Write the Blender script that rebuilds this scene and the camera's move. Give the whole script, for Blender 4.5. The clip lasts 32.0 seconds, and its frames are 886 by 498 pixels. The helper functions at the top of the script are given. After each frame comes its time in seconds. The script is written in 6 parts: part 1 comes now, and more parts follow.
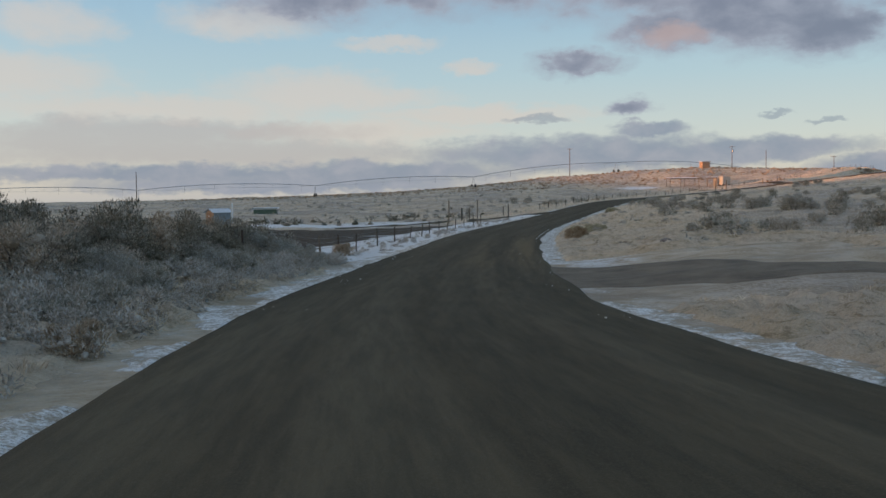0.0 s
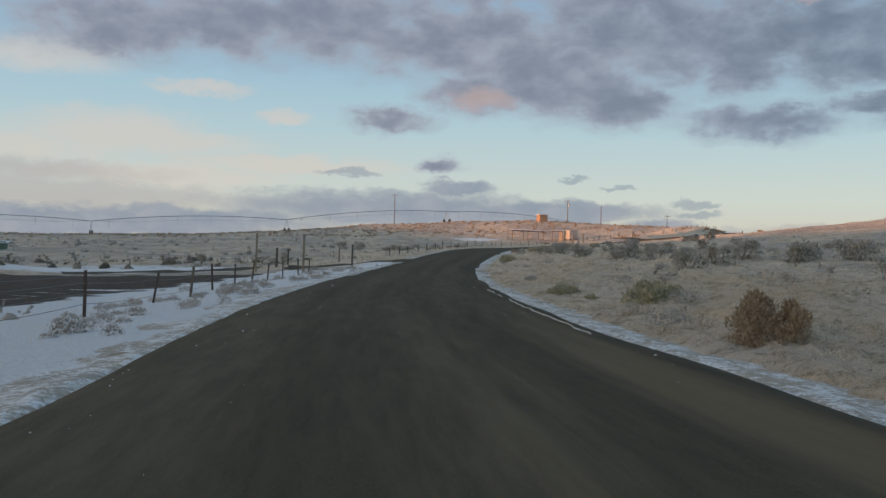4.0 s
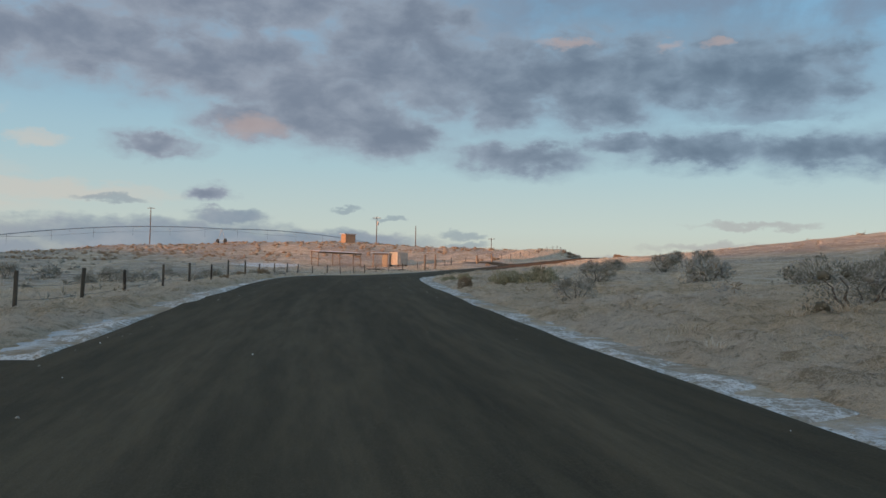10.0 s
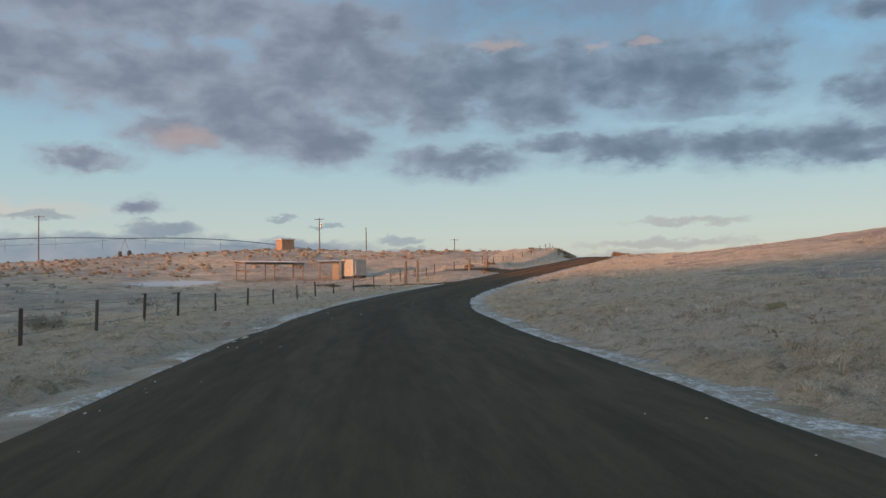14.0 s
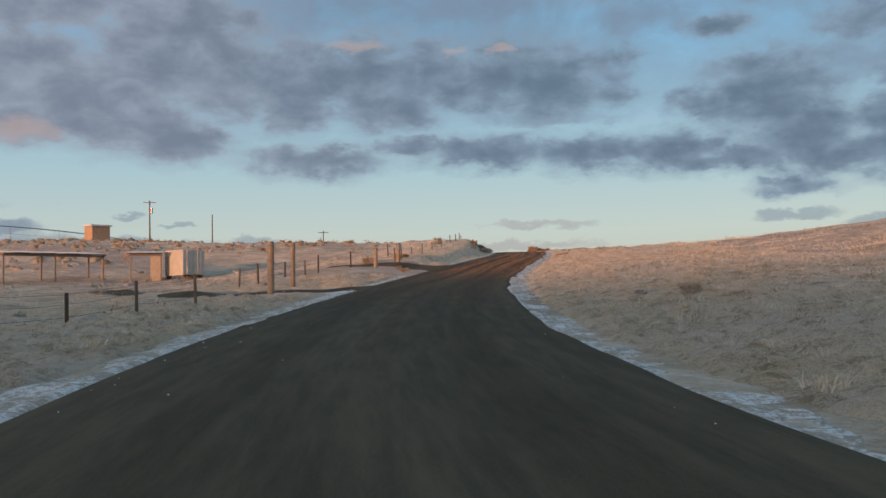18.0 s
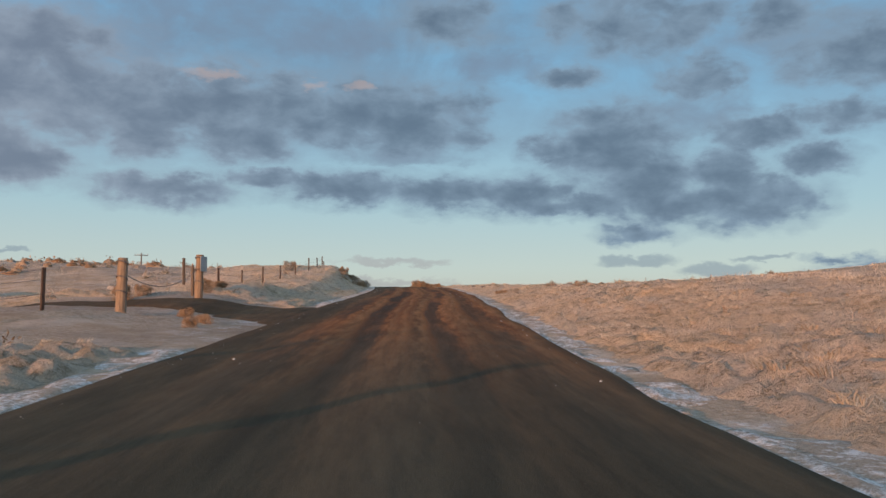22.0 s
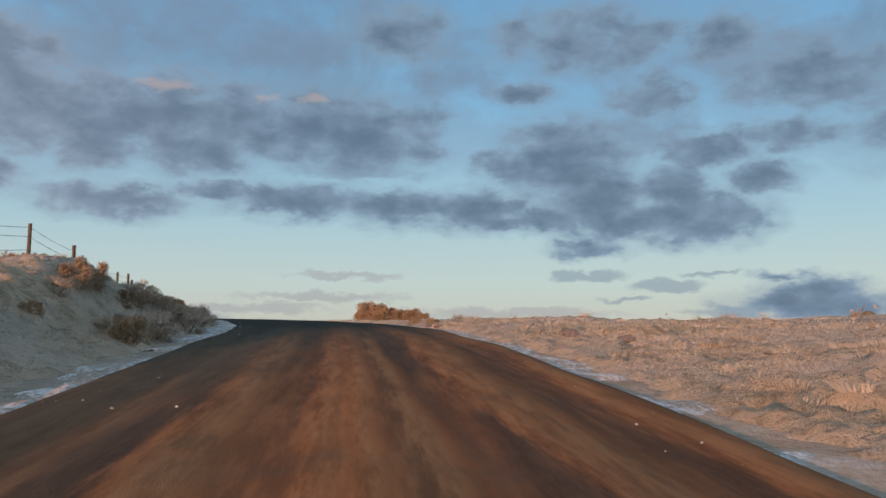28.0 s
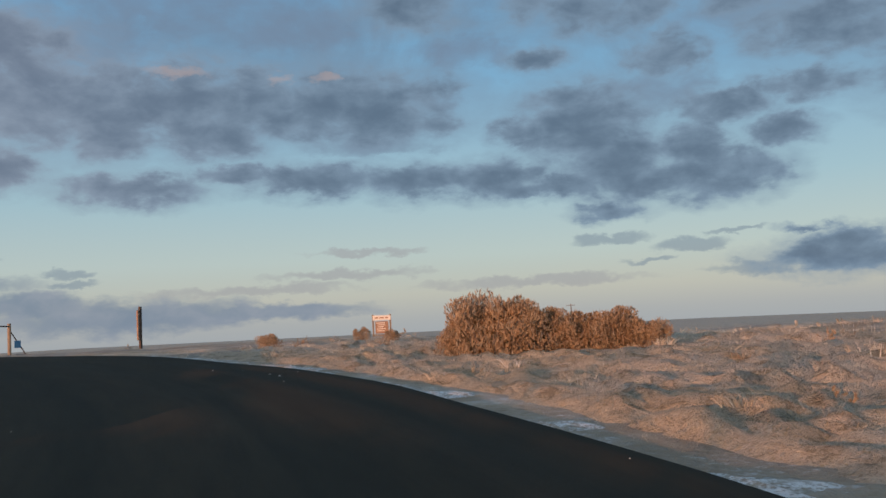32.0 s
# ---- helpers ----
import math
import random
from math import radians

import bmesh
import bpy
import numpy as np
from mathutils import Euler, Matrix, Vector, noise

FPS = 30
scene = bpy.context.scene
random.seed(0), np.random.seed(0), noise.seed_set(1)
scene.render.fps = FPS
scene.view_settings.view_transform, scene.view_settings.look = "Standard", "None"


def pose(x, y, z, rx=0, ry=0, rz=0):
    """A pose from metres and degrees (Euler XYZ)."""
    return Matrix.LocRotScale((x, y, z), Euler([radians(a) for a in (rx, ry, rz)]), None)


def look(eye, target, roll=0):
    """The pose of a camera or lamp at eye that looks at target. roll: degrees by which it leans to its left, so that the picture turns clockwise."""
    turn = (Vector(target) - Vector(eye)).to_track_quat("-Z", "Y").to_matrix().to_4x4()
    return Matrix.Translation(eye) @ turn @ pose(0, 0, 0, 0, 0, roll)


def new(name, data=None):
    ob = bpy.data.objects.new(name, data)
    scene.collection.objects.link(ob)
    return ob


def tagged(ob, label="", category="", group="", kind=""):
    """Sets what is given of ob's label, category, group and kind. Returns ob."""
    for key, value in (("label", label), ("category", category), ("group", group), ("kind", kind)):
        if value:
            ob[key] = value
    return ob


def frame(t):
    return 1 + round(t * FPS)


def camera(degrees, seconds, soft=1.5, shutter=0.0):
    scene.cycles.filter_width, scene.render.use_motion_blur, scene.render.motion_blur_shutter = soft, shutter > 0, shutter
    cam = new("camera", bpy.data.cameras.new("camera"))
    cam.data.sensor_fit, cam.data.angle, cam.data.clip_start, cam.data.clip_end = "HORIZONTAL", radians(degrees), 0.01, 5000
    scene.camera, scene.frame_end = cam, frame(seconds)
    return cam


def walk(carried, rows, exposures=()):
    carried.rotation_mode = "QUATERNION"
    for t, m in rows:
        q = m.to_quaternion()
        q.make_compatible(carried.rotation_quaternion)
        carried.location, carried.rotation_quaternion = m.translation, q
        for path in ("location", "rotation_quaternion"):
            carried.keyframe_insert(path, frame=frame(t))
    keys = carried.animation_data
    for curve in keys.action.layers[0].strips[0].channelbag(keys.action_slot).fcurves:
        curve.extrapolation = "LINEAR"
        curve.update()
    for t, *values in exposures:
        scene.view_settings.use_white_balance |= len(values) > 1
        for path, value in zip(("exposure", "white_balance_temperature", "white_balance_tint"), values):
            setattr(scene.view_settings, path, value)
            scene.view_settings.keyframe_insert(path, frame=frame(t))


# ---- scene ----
cam = camera(52.38, 32.0)
PATH = [
    (0.0, pose(-0.00, 0.00, 1.25, 87.05, 0.63, 0.01)),
    (0.5, pose(-0.65, 4.39, 1.05, 88.29, 1.16, -1.19)),
    (1.0, pose(-1.17, 8.83, 0.86, 88.56, 0.73, -2.43)),
    (1.5, pose(-1.49, 13.42, 0.70, 88.74, 0.02, -3.79)),
    (2.0, pose(-1.62, 18.24, 0.54, 88.84, -0.82, -4.88)),
    (2.5, pose(-1.55, 23.40, 0.39, 89.57, -1.06, -5.76)),
    (4.5, pose(1.14, 47.08, 0.13, 90.64, -1.43, -13.50)),
    (5.0, pose(2.02, 53.35, 0.20, 90.92, -1.09, -16.25)),
    (5.5, pose(2.93, 59.69, 0.26, 91.04, -0.04, -25.43)),
    (6.0, pose(4.00, 65.86, 0.30, 92.41, 1.34, -27.37)),
    (6.5, pose(4.98, 71.83, 0.31, 92.61, 0.20, -28.42)),
    (7.0, pose(6.01, 77.53, 0.30, 92.77, -1.46, -28.69)),
    (7.5, pose(7.10, 83.00, 0.32, 93.05, -2.50, -25.26)),
    (8.0, pose(8.27, 88.52, 0.37, 92.91, -2.98, -23.68)),
    (8.5, pose(9.53, 93.94, 0.44, 92.82, -2.89, -24.29)),
    (9.0, pose(10.89, 99.28, 0.52, 92.84, -1.96, -25.10)),
    (9.5, pose(12.26, 104.34, 0.58, 92.88, -1.87, -25.78)),
    (10.0, pose(13.70, 108.59, 0.65, 92.72, -1.24, -26.44)),
    (10.5, pose(15.04, 113.18, 0.84, 92.70, -0.90, -26.75)),
    (11.0, pose(16.57, 117.99, 1.09, 92.50, -0.90, -25.62)),
    (11.5, pose(18.23, 123.04, 1.35, 92.68, -1.36, -26.17)),
    (12.0, pose(20.02, 128.26, 1.61, 92.48, -1.41, -26.80)),
    (12.5, pose(21.97, 133.55, 1.86, 92.53, -1.32, -27.62)),
    (13.0, pose(24.13, 138.87, 2.09, 92.77, -1.33, -28.55)),
    (13.5, pose(26.37, 144.18, 2.30, 93.00, -0.64, -29.20)),
    (14.0, pose(28.81, 149.42, 2.49, 93.01, 1.11, -30.25)),
    (14.5, pose(31.29, 154.56, 2.65, 92.93, 1.38, -31.94)),
    (16.5, pose(41.10, 174.38, 2.94, 92.98, 3.46, -35.90)),
    (17.0, pose(43.48, 178.65, 3.08, 93.07, 2.93, -36.64)),
    (17.5, pose(45.92, 182.98, 3.25, 93.09, 2.25, -37.49)),
    (18.0, pose(48.37, 187.28, 3.38, 92.91, 1.10, -39.33)),
    (18.5, pose(50.89, 191.15, 3.52, 93.11, 0.35, -40.51)),
    (19.0, pose(53.49, 194.91, 3.64, 92.95, 1.10, -41.76)),
    (19.5, pose(56.25, 198.50, 3.76, 92.95, 1.38, -42.82)),
    (20.0, pose(59.25, 202.32, 3.96, 92.99, 1.79, -44.34)),
    (20.5, pose(62.45, 206.20, 4.19, 93.58, 1.64, -45.06)),
    (21.0, pose(65.74, 209.98, 4.44, 94.11, 1.11, -46.71)),
    (21.5, pose(69.06, 213.53, 4.67, 94.52, 0.60, -47.92)),
    (22.0, pose(72.42, 216.97, 4.90, 95.19, -0.26, -48.77)),
    (22.5, pose(75.87, 220.35, 5.15, 95.57, 1.05, -49.16)),
    (23.0, pose(79.37, 223.76, 5.43, 95.66, 1.06, -49.39)),
    (23.5, pose(83.02, 227.09, 5.72, 96.27, 2.69, -49.43)),
    (24.0, pose(86.84, 230.56, 6.05, 96.29, 2.59, -49.76)),
    (24.5, pose(91.01, 234.14, 6.43, 96.34, 3.12, -50.15)),
    (25.0, pose(94.72, 237.49, 6.78, 96.58, 3.29, -50.48)),
    (25.5, pose(98.32, 240.91, 7.16, 96.79, 2.64, -51.02)),
    (26.0, pose(102.14, 244.39, 7.53, 96.89, 1.26, -51.44)),
    (26.5, pose(105.96, 247.78, 7.83, 96.89, 1.31, -51.40)),
    (28.5, pose(120.06, 261.26, 8.98, 96.02, -1.13, -51.45)),
    (29.0, pose(123.53, 264.49, 9.31, 96.20, -1.50, -50.87)),
    (29.5, pose(126.88, 267.80, 9.62, 96.04, -0.41, -50.19)),
    (30.0, pose(130.06, 271.06, 9.92, 95.90, 0.43, -50.01)),
    (30.5, pose(132.99, 274.15, 10.17, 95.73, 0.11, -50.22)),
    (31.0, pose(135.63, 277.06, 10.37, 95.63, 0.77, -50.25)),
    (31.5, pose(137.98, 279.68, 10.53, 95.36, 1.38, -50.22)),
    (32.0, pose(140.44, 282.34, 10.68, 94.34, 2.81, -50.08)),
]
EXPOSURES = [(0.0, 0.12, 6620, 8), (6.0, 0.1, 6600, 5), (9.0, 0.0, 6400, 3), (13.0, 0.02, 6430, 4), (18.0, 0.0, 6380, 4), (21.0, 0.0, 6280, 3), (24.0, 0.0, 6130, 1), (29.5, 0.0, 6100, 3), (30.8, -0.15, 6120, 3), (32.0, -0.15, 6120, 3)]
walk(cam, PATH, EXPOSURES)

# ---- sky, sun ----
SUN_FROM = (-0.976, -0.216)          # low in the west-south-west
SUN_HEIGHT = 4.2


class Nodes:
    """Short hand for node trees."""

    def __init__(self, tree):
        self.tree, self.links = tree, tree.links

    def add(self, kind, **values):
        n = self.tree.nodes.new(kind)
        for key, value in values.items():
            setattr(n, key, value)
        return n

    def put(self, socket, value):
        if isinstance(value, bpy.types.NodeSocket):
            self.links.new(value, socket)
        elif value is not None:
            socket.default_value = value

    def math(self, op, a, b=None, c=None, clamp=False):
        n = self.add("ShaderNodeMath", operation=op, use_clamp=clamp)
        for s, v in zip(n.inputs, (a, b, c)):
            self.put(s, v)
        return n.outputs[0]

    def mix(self, f, a, b, blend="MIX"):
        n = self.add("ShaderNodeMix", data_type="RGBA", blend_type=blend)
        self.put(n.inputs[0], f)
        self.put(n.inputs[6], a)
        self.put(n.inputs[7], b)
        return n.outputs[2]

    def noise(self, vector, scale, detail=4.0, rough=0.55, distort=0.0):
        n = self.add("ShaderNodeTexNoise")
        self.put(n.inputs["Vector"], vector)
        n.inputs["Scale"].default_value, n.inputs["Detail"].default_value = scale, detail
        n.inputs["Roughness"].default_value, n.inputs["Distortion"].default_value = rough, distort
        return n.outputs[0]

    def step(self, v, a, b, lo=0.0, hi=1.0):
        n = self.add("ShaderNodeMapRange", interpolation_type="SMOOTHSTEP")
        self.put(n.inputs[0], v)
        for s, x in zip(n.inputs[1:5], (a, b, lo, hi)):
            self.put(s, x)
        return n.outputs[0]

    def xyz(self, x, y, z):
        n = self.add("ShaderNodeCombineXYZ")
        for s, v in zip(n.inputs, (x, y, z)):
            self.put(s, v)
        return n.outputs[0]


# clouds, each an ellipse: bearing, height, half width, half height, all in degrees
BANK = [(7.9, 13.2, 4.4, 1.3), (1.6, 14.0, 4.6, 1.5), (-4.5, 14.4, 4.6, 1.6), (-12.0, 13.7, 5.2, 1.7), (-17.0, 12.3, 4.6, 1.5), (-19.7, 10.6, 3.9, 1.2),
        (-23.2, 9.6, 2.5, 0.9), (-14.2, 10.4, 2.4, 0.9), (-22.5, 14.2, 4.4, 1.7), (-27.2, 13.6, 3.4, 2.1), (-29.9, 12.2, 2.2, 1.5), (-23.3, 16.6, 3.6, 1.4),
        (-33.8, 14.2, 3.6, 1.6), (-35.8, 12.0, 2.9, 1.2), (-39.6, 13.8, 3.9, 1.5), (-44.2, 13.6, 5.4, 1.7), (-47.6, 12.7, 3.2, 1.2), (-12.0, 17.6, 9.0, 1.6)]
BARS = [(-31.4, 8.6, 3.5, 0.85), (-37.9, 9.4, 2.0, 0.5), (-42.6, 9.0, 4.6, 0.85), (-48.8, 8.7, 2.8, 0.95), (-53.7, 8.6, 3.0, 1.0), (-57.0, 7.9, 3.9, 0.6),
        (-59.6, 11.7, 3.4, 2.4), (-61.4, 9.2, 3.0, 1.9), (-64.6, 7.8, 3.4, 1.2), (-68.6, 8.0, 2.5, 1.3), (-66.0, 9.6, 2.0, 1.3), (-55.6, 11.4, 1.5, 0.8),
        (-60.8, 6.1, 1.7, 0.5), (-71.4, 10.2, 1.9, 0.8), (-68.2, 12.0, 2.6, 0.9), (-8.7, 8.5, 2.1, 0.55), (-11.8, 5.75, 0.85, 0.4), (-74.6, 2.5, 3.8, 0.9), (-74.6, 3.5, 1.9, 0.6), (-72.4, 4.2, 1.2, 0.25)]
HIGH = [(-65.1, 15.5, 2.2, 1.2), (-57.0, 15.7, 1.7, 0.8), (-61.5, 19.1, 4.5, 1.8), (-56.3, 19.4, 1.5, 0.9), (-49.0, 19.6, 2.7, 1.4), (-74.1, 15.9, 4.2, 1.7), (-73.1, 12.7, 3.0, 0.8), (-70.0, 18.6, 3.0, 1.2), (-82.0, 13.0, 5.0, 2.0)]
# thin veils, and strips low over the horizon
VEIL = [(-33.2, 19.7, 7.4, 1.9), (-40.9, 18.4, 5.6, 1.5), (-28.2, 17.0, 6.0, 2.0), (-52.0, 16.6, 4.0, 0.9), (-64.0, 13.2, 4.0, 1.2), (-71.0, 17.4, 6.0, 1.8), (-50.0, 13.6, 2.0, 0.6), (-46.0, 10.9, 4.0, 0.5)]
WISPS = [(-60.9, 4.4, 2.4, 0.32), (-65.8, 3.7, 2.3, 0.4), (-63.0, 2.9, 1.7, 0.2), (-71.4, 2.1, 4.6, 0.45), (-68.4, 4.4, 1.8, 0.2), (-20.3, 5.0, 1.0, 0.18), (-23.0, 4.5, 1.0, 0.17), (-27.8, 3.6, 1.6, 0.25), (-28.0, 3.0, 1.5, 0.25), (-6.0, 5.2, 2.0, 0.25)]
LOW = [(-9.6, 2.9, 11.5, 1.2), (-12.9, 4.3, 2.6, 0.5), (-19.0, 3.0, 7.0, 0.75), (5.0, 1.9, 11.0, 0.8), (-31.0, 0.9, 8.0, 1.1), (-25.6, 1.8, 3.4, 0.8), (-39.5, 0.8, 6.0, 0.6), (16.0, 1.9, 14.0, 0.6), (10.0, 1.2, 13.0, 0.6)]
HAZE = [(17.0, 4.4, 10.0, 0.8), (22.5, 3.9, 7.0, 0.8), (14.0, 3.2, 14.0, 0.8), (-45.6, 4.3, 3.2, 0.22), (-44.2, 3.0, 4.6, 0.3), (-38.0, 2.2, 6.0, 0.3), (-56.0, 2.0, 6.0, 0.3)]
# pale, rose-lit clouds
ROSE = [(8.3, 6.9, 5.2, 1.3), (-1.9, 5.5, 7.0, 0.5), (5.5, 4.5, 7.0, 0.7), (17.0, 5.8, 9.0, 0.8), (23.2, 10.5, 3.0, 1.1), (12.3, 11.1, 4.0, 1.0), (3.3, 9.9, 2.6, 0.4), (-1.7, 8.4, 1.5, 0.35), (6.5, 6.6, 6.0, 0.7), (25.0, 7.5, 5.0, 1.2)]
# cloud rims that still catch the sun
RIM = [(-40.4, 15.3, 0.9, 0.35), (-43.5, 15.25, 0.8, 0.3), (-14.3, 10.0, 2.1, 0.65), (-34.0, 15.6, 2.0, 0.3)]

world = bpy.data.worlds.new("sky")
world.use_nodes = True
scene.world = world
W = Nodes(world.node_tree)
back = world.node_tree.nodes["Background"]
sky = W.add("ShaderNodeTexSky", sky_type="NISHITA", sun_disc=False, sun_elevation=radians(SUN_HEIGHT), sun_rotation=radians(257.5), altitude=900, air_density=1.0, dust_density=1.0, ozone_density=1.0)
way = W.add("ShaderNodeTexCoord").outputs["Generated"]
part_xyz = W.add("ShaderNodeSeparateXYZ")
W.put(part_xyz.inputs[0], way)
X, Y, Z = part_xyz.outputs
height = W.math("MULTIPLY", W.math("ARCSINE", Z), 57.2958)
bearing = W.math("MULTIPLY", W.math("ARCTAN2", W.math("MULTIPLY", X, -1.0), Y), 57.2958)
flat = W.xyz(W.math("MULTIPLY", bearing, 0.20), W.math("MULTIPLY", height, 0.34), 0.0)
big = W.noise(flat, 1.3, 4, 0.55)
fine = W.noise(flat, 1.9, 8, 0.54, 0.25)
warp_a = W.math("MULTIPLY", W.math("SUBTRACT", W.noise(flat, 3.0, 5, 0.6), 0.5), 2.6)
warp_b = W.math("MULTIPLY", W.math("SUBTRACT", W.noise(W.xyz(W.math("MULTIPLY", bearing, 0.2), W.math("MULTIPLY", height, 0.4), 3.0), 2.6, 6, 0.62), 0.5), 1.7)
bearing_w, height_w = W.math("ADD", bearing, warp_a), W.math("ADD", height, warp_b)


def cover(clouds, grow=1.0):
    """How deep inside the nearest of these clouds a direction lies."""
    best = None
    for a, e, ra, re in clouds:
        u = W.math("MULTIPLY", W.math("SUBTRACT", bearing_w, a), 1 / (ra * grow))
        v = W.math("MULTIPLY", W.math("SUBTRACT", height_w, e), 1 / (re * grow))
        d = W.math("SUBTRACT", 1.0, W.math("MULTIPLY_ADD", u, u, W.math("MULTIPLY", v, v)))
        best = d if best is None else W.math("SMOOTH_MAX", best, d, 0.5)
    return W.math("MAXIMUM", best, -3.0)


rag = W.math("MULTIPLY", W.math("SUBTRACT", fine, 0.5), 3.4)
soft_rag = W.math("MULTIPLY", rag, 0.5)
thick = W.math("ADD", W.math("MAXIMUM", W.math("MAXIMUM", cover(BANK, 1.35), cover(BARS, 1.2)), W.math("SUBTRACT", cover(HIGH, 1.3), 0.25)), W.math("MULTIPLY", rag, 0.8))
dark = W.math("MULTIPLY_ADD", W.step(thick, -0.4, 0.6), 0.54, W.math("MULTIPLY", W.step(thick, -1.8, 0.2), 0.42))
core = W.step(W.math("ADD", thick, W.math("MULTIPLY", W.math("SUBTRACT", big, 0.5), 1.6)), -0.1, 1.5)
veil = W.math("MULTIPLY", W.step(W.math("ADD", cover(VEIL), rag), -0.8, 1.4), 0.72)
wisps = W.math("MULTIPLY", W.step(W.math("ADD", cover(WISPS), soft_rag), -0.6, 0.8), 0.6)
low = W.math("MULTIPLY", W.step(W.math("ADD", cover(LOW), soft_rag), -0.55, 0.8), 0.85)
rose = W.math("MULTIPLY", W.step(W.math("ADD", cover(ROSE), soft_rag), -1.2, 1.2), 0.62)
# broken cloud over the rest of the sky
rest = W.math("MULTIPLY", W.step(W.noise(W.xyz(W.math("MULTIPLY", X, 1.0), W.math("MULTIPLY", Y, 1.0), Z), 5.0, 9, 0.62, 0.5), 0.44, 0.68), W.step(height, 9.0, 20.0, 0.0, 0.7))
ramp = W.add("ShaderNodeValToRGB")
W.put(ramp.inputs[0], W.step(height, -2.0, 32.0))
ramp.color_ramp.elements[0].position, ramp.color_ramp.elements[0].color = 0.0, (0.36, 0.38, 0.43, 1)
ramp.color_ramp.elements[1].position, ramp.color_ramp.elements[1].color = 1.0, (0.13, 0.27, 0.47, 1)
for p, c in ((0.03, (0.49, 0.47, 0.445, 1)), (0.08, (0.48, 0.52, 0.52, 1)), (0.2, (0.37, 0.49, 0.56, 1)), (0.5, (0.215, 0.39, 0.575, 1))):
    e = ramp.color_ramp.elements.new(p)
    e.color = c
air = W.mix(1.0, ramp.outputs[0], W.mix(1.0, sky.outputs[0], (0.024, 0.025, 0.026, 1), "MULTIPLY"), "ADD")
shade = W.step(fine, 0.3, 0.75)
# the glow of the evening round the sun
toward = W.math("ADD", W.math("MULTIPLY", X, SUN_FROM[0]), W.math("MULTIPLY", Y, SUN_FROM[1]))
glow = W.math("MULTIPLY", W.math("POWER", W.math("MAXIMUM", toward, 0.0), 3.0), W.step(height, 60.0, 0.0))
air = W.mix(glow, air, (2.4, 1.7, 1.12, 1))
colour = W.mix(rest, air, W.mix(W.step(height, 22.0, 40.0), (0.19, 0.24, 0.33, 1), (0.74, 0.68, 0.61, 1)))
colour = W.mix(rose, colour, (0.62, 0.545, 0.50, 1))
mauve = W.step(bearing, -48.0, -12.0)
colour = W.mix(W.math("MULTIPLY", W.step(W.math("ADD", cover(HAZE), soft_rag), -1.0, 0.9), 0.62), colour, (0.40, 0.375, 0.39, 1))
colour = W.mix(low, colour, W.mix(shade, (0.20, 0.25, 0.34, 1), (0.31, 0.33, 0.40, 1)))
colour = W.mix(veil, colour, (0.21, 0.26, 0.36, 1))
colour = W.mix(wisps, colour, (0.24, 0.29, 0.36, 1))
edge_tint = W.mix(mauve, (0.245, 0.315, 0.415, 1), (0.32, 0.345, 0.425, 1))
core_tint = W.mix(mauve, (0.132, 0.178, 0.252, 1), (0.198, 0.224, 0.300, 1))
colour = W.mix(dark, colour, W.mix(core, edge_tint, core_tint))
colour = W.mix(W.math("MULTIPLY", W.step(W.math("ADD", cover(RIM), soft_rag), -0.7, 1.2), 0.5), colour, (0.55, 0.40, 0.37, 1))
W.put(back.inputs[0], colour)
back.inputs[1].default_value = 1.0

sun = new("sun", bpy.data.lights.new("sun", "SUN"))
sun.data.energy, sun.data.angle, sun.data.color = 5.0, radians(0.6), (1.0, 0.425, 0.215)
sun.matrix_world = look((0, 0, 50), (-SUN_FROM[0] * 10, -SUN_FROM[1] * 10, 50 - 10 * math.tan(radians(SUN_HEIGHT))))


# ---- materials ----
def material(name, dark, light, scale=4.0, rough=0.8, bump=0.3, metal=0.0, fine=40.0, per_piece=0.0, frost=0.0, stretch=(1, 1, 1)):
    """A surface that varies between two colours at two scales, with grain; frost whitens its upper sides."""
    m = bpy.data.materials.new(name)
    m.use_nodes = True
    n = Nodes(m.node_tree)
    b = m.node_tree.nodes["Principled BSDF"]
    p = n.add("ShaderNodeTexCoord").outputs["Object"]
    if stretch != (1, 1, 1):
        s = n.add("ShaderNodeMapping")
        s.inputs["Scale"].default_value = stretch
        n.put(s.inputs[0], p)
        p = s.outputs[0]
    a, g = n.noise(p, scale, 5, 0.6), n.noise(p, fine, 3, 0.6)
    f = n.step(n.math("ADD", n.math("MULTIPLY", a, 0.65), n.math("MULTIPLY", g, 0.35)), 0.3, 0.7)
    c = n.mix(f, (*dark, 1), (*light, 1))
    if per_piece:
        r = n.add("ShaderNodeObjectInfo").outputs["Random"]
        c = n.mix(per_piece, c, n.mix(r, (*[x * 0.55 for x in dark], 1), (*[min(1, x * 1.35) for x in light], 1)))
    if frost:
        up = n.add("ShaderNodeSeparateXYZ")
        n.put(up.inputs[0], n.add("ShaderNodeNewGeometry").outputs["Normal"])
        k = n.math("MULTIPLY", n.step(n.math("ADD", up.outputs[2], n.math("MULTIPLY", g, 0.8)), 0.5, 1.4), frost)
        c = n.mix(k, c, (0.72, 0.74, 0.78, 1))
    n.put(b.inputs["Base Color"], c)
    b.inputs["Roughness"].default_value, b.inputs["Metallic"].default_value = rough, metal
    if bump:
        h = n.add("ShaderNodeBump")
        h.inputs["Strength"].default_value, h.inputs["Distance"].default_value = bump, 0.02
        n.put(h.inputs["Height"], g)
        n.put(b.inputs["Normal"], h.outputs[0])
    return m


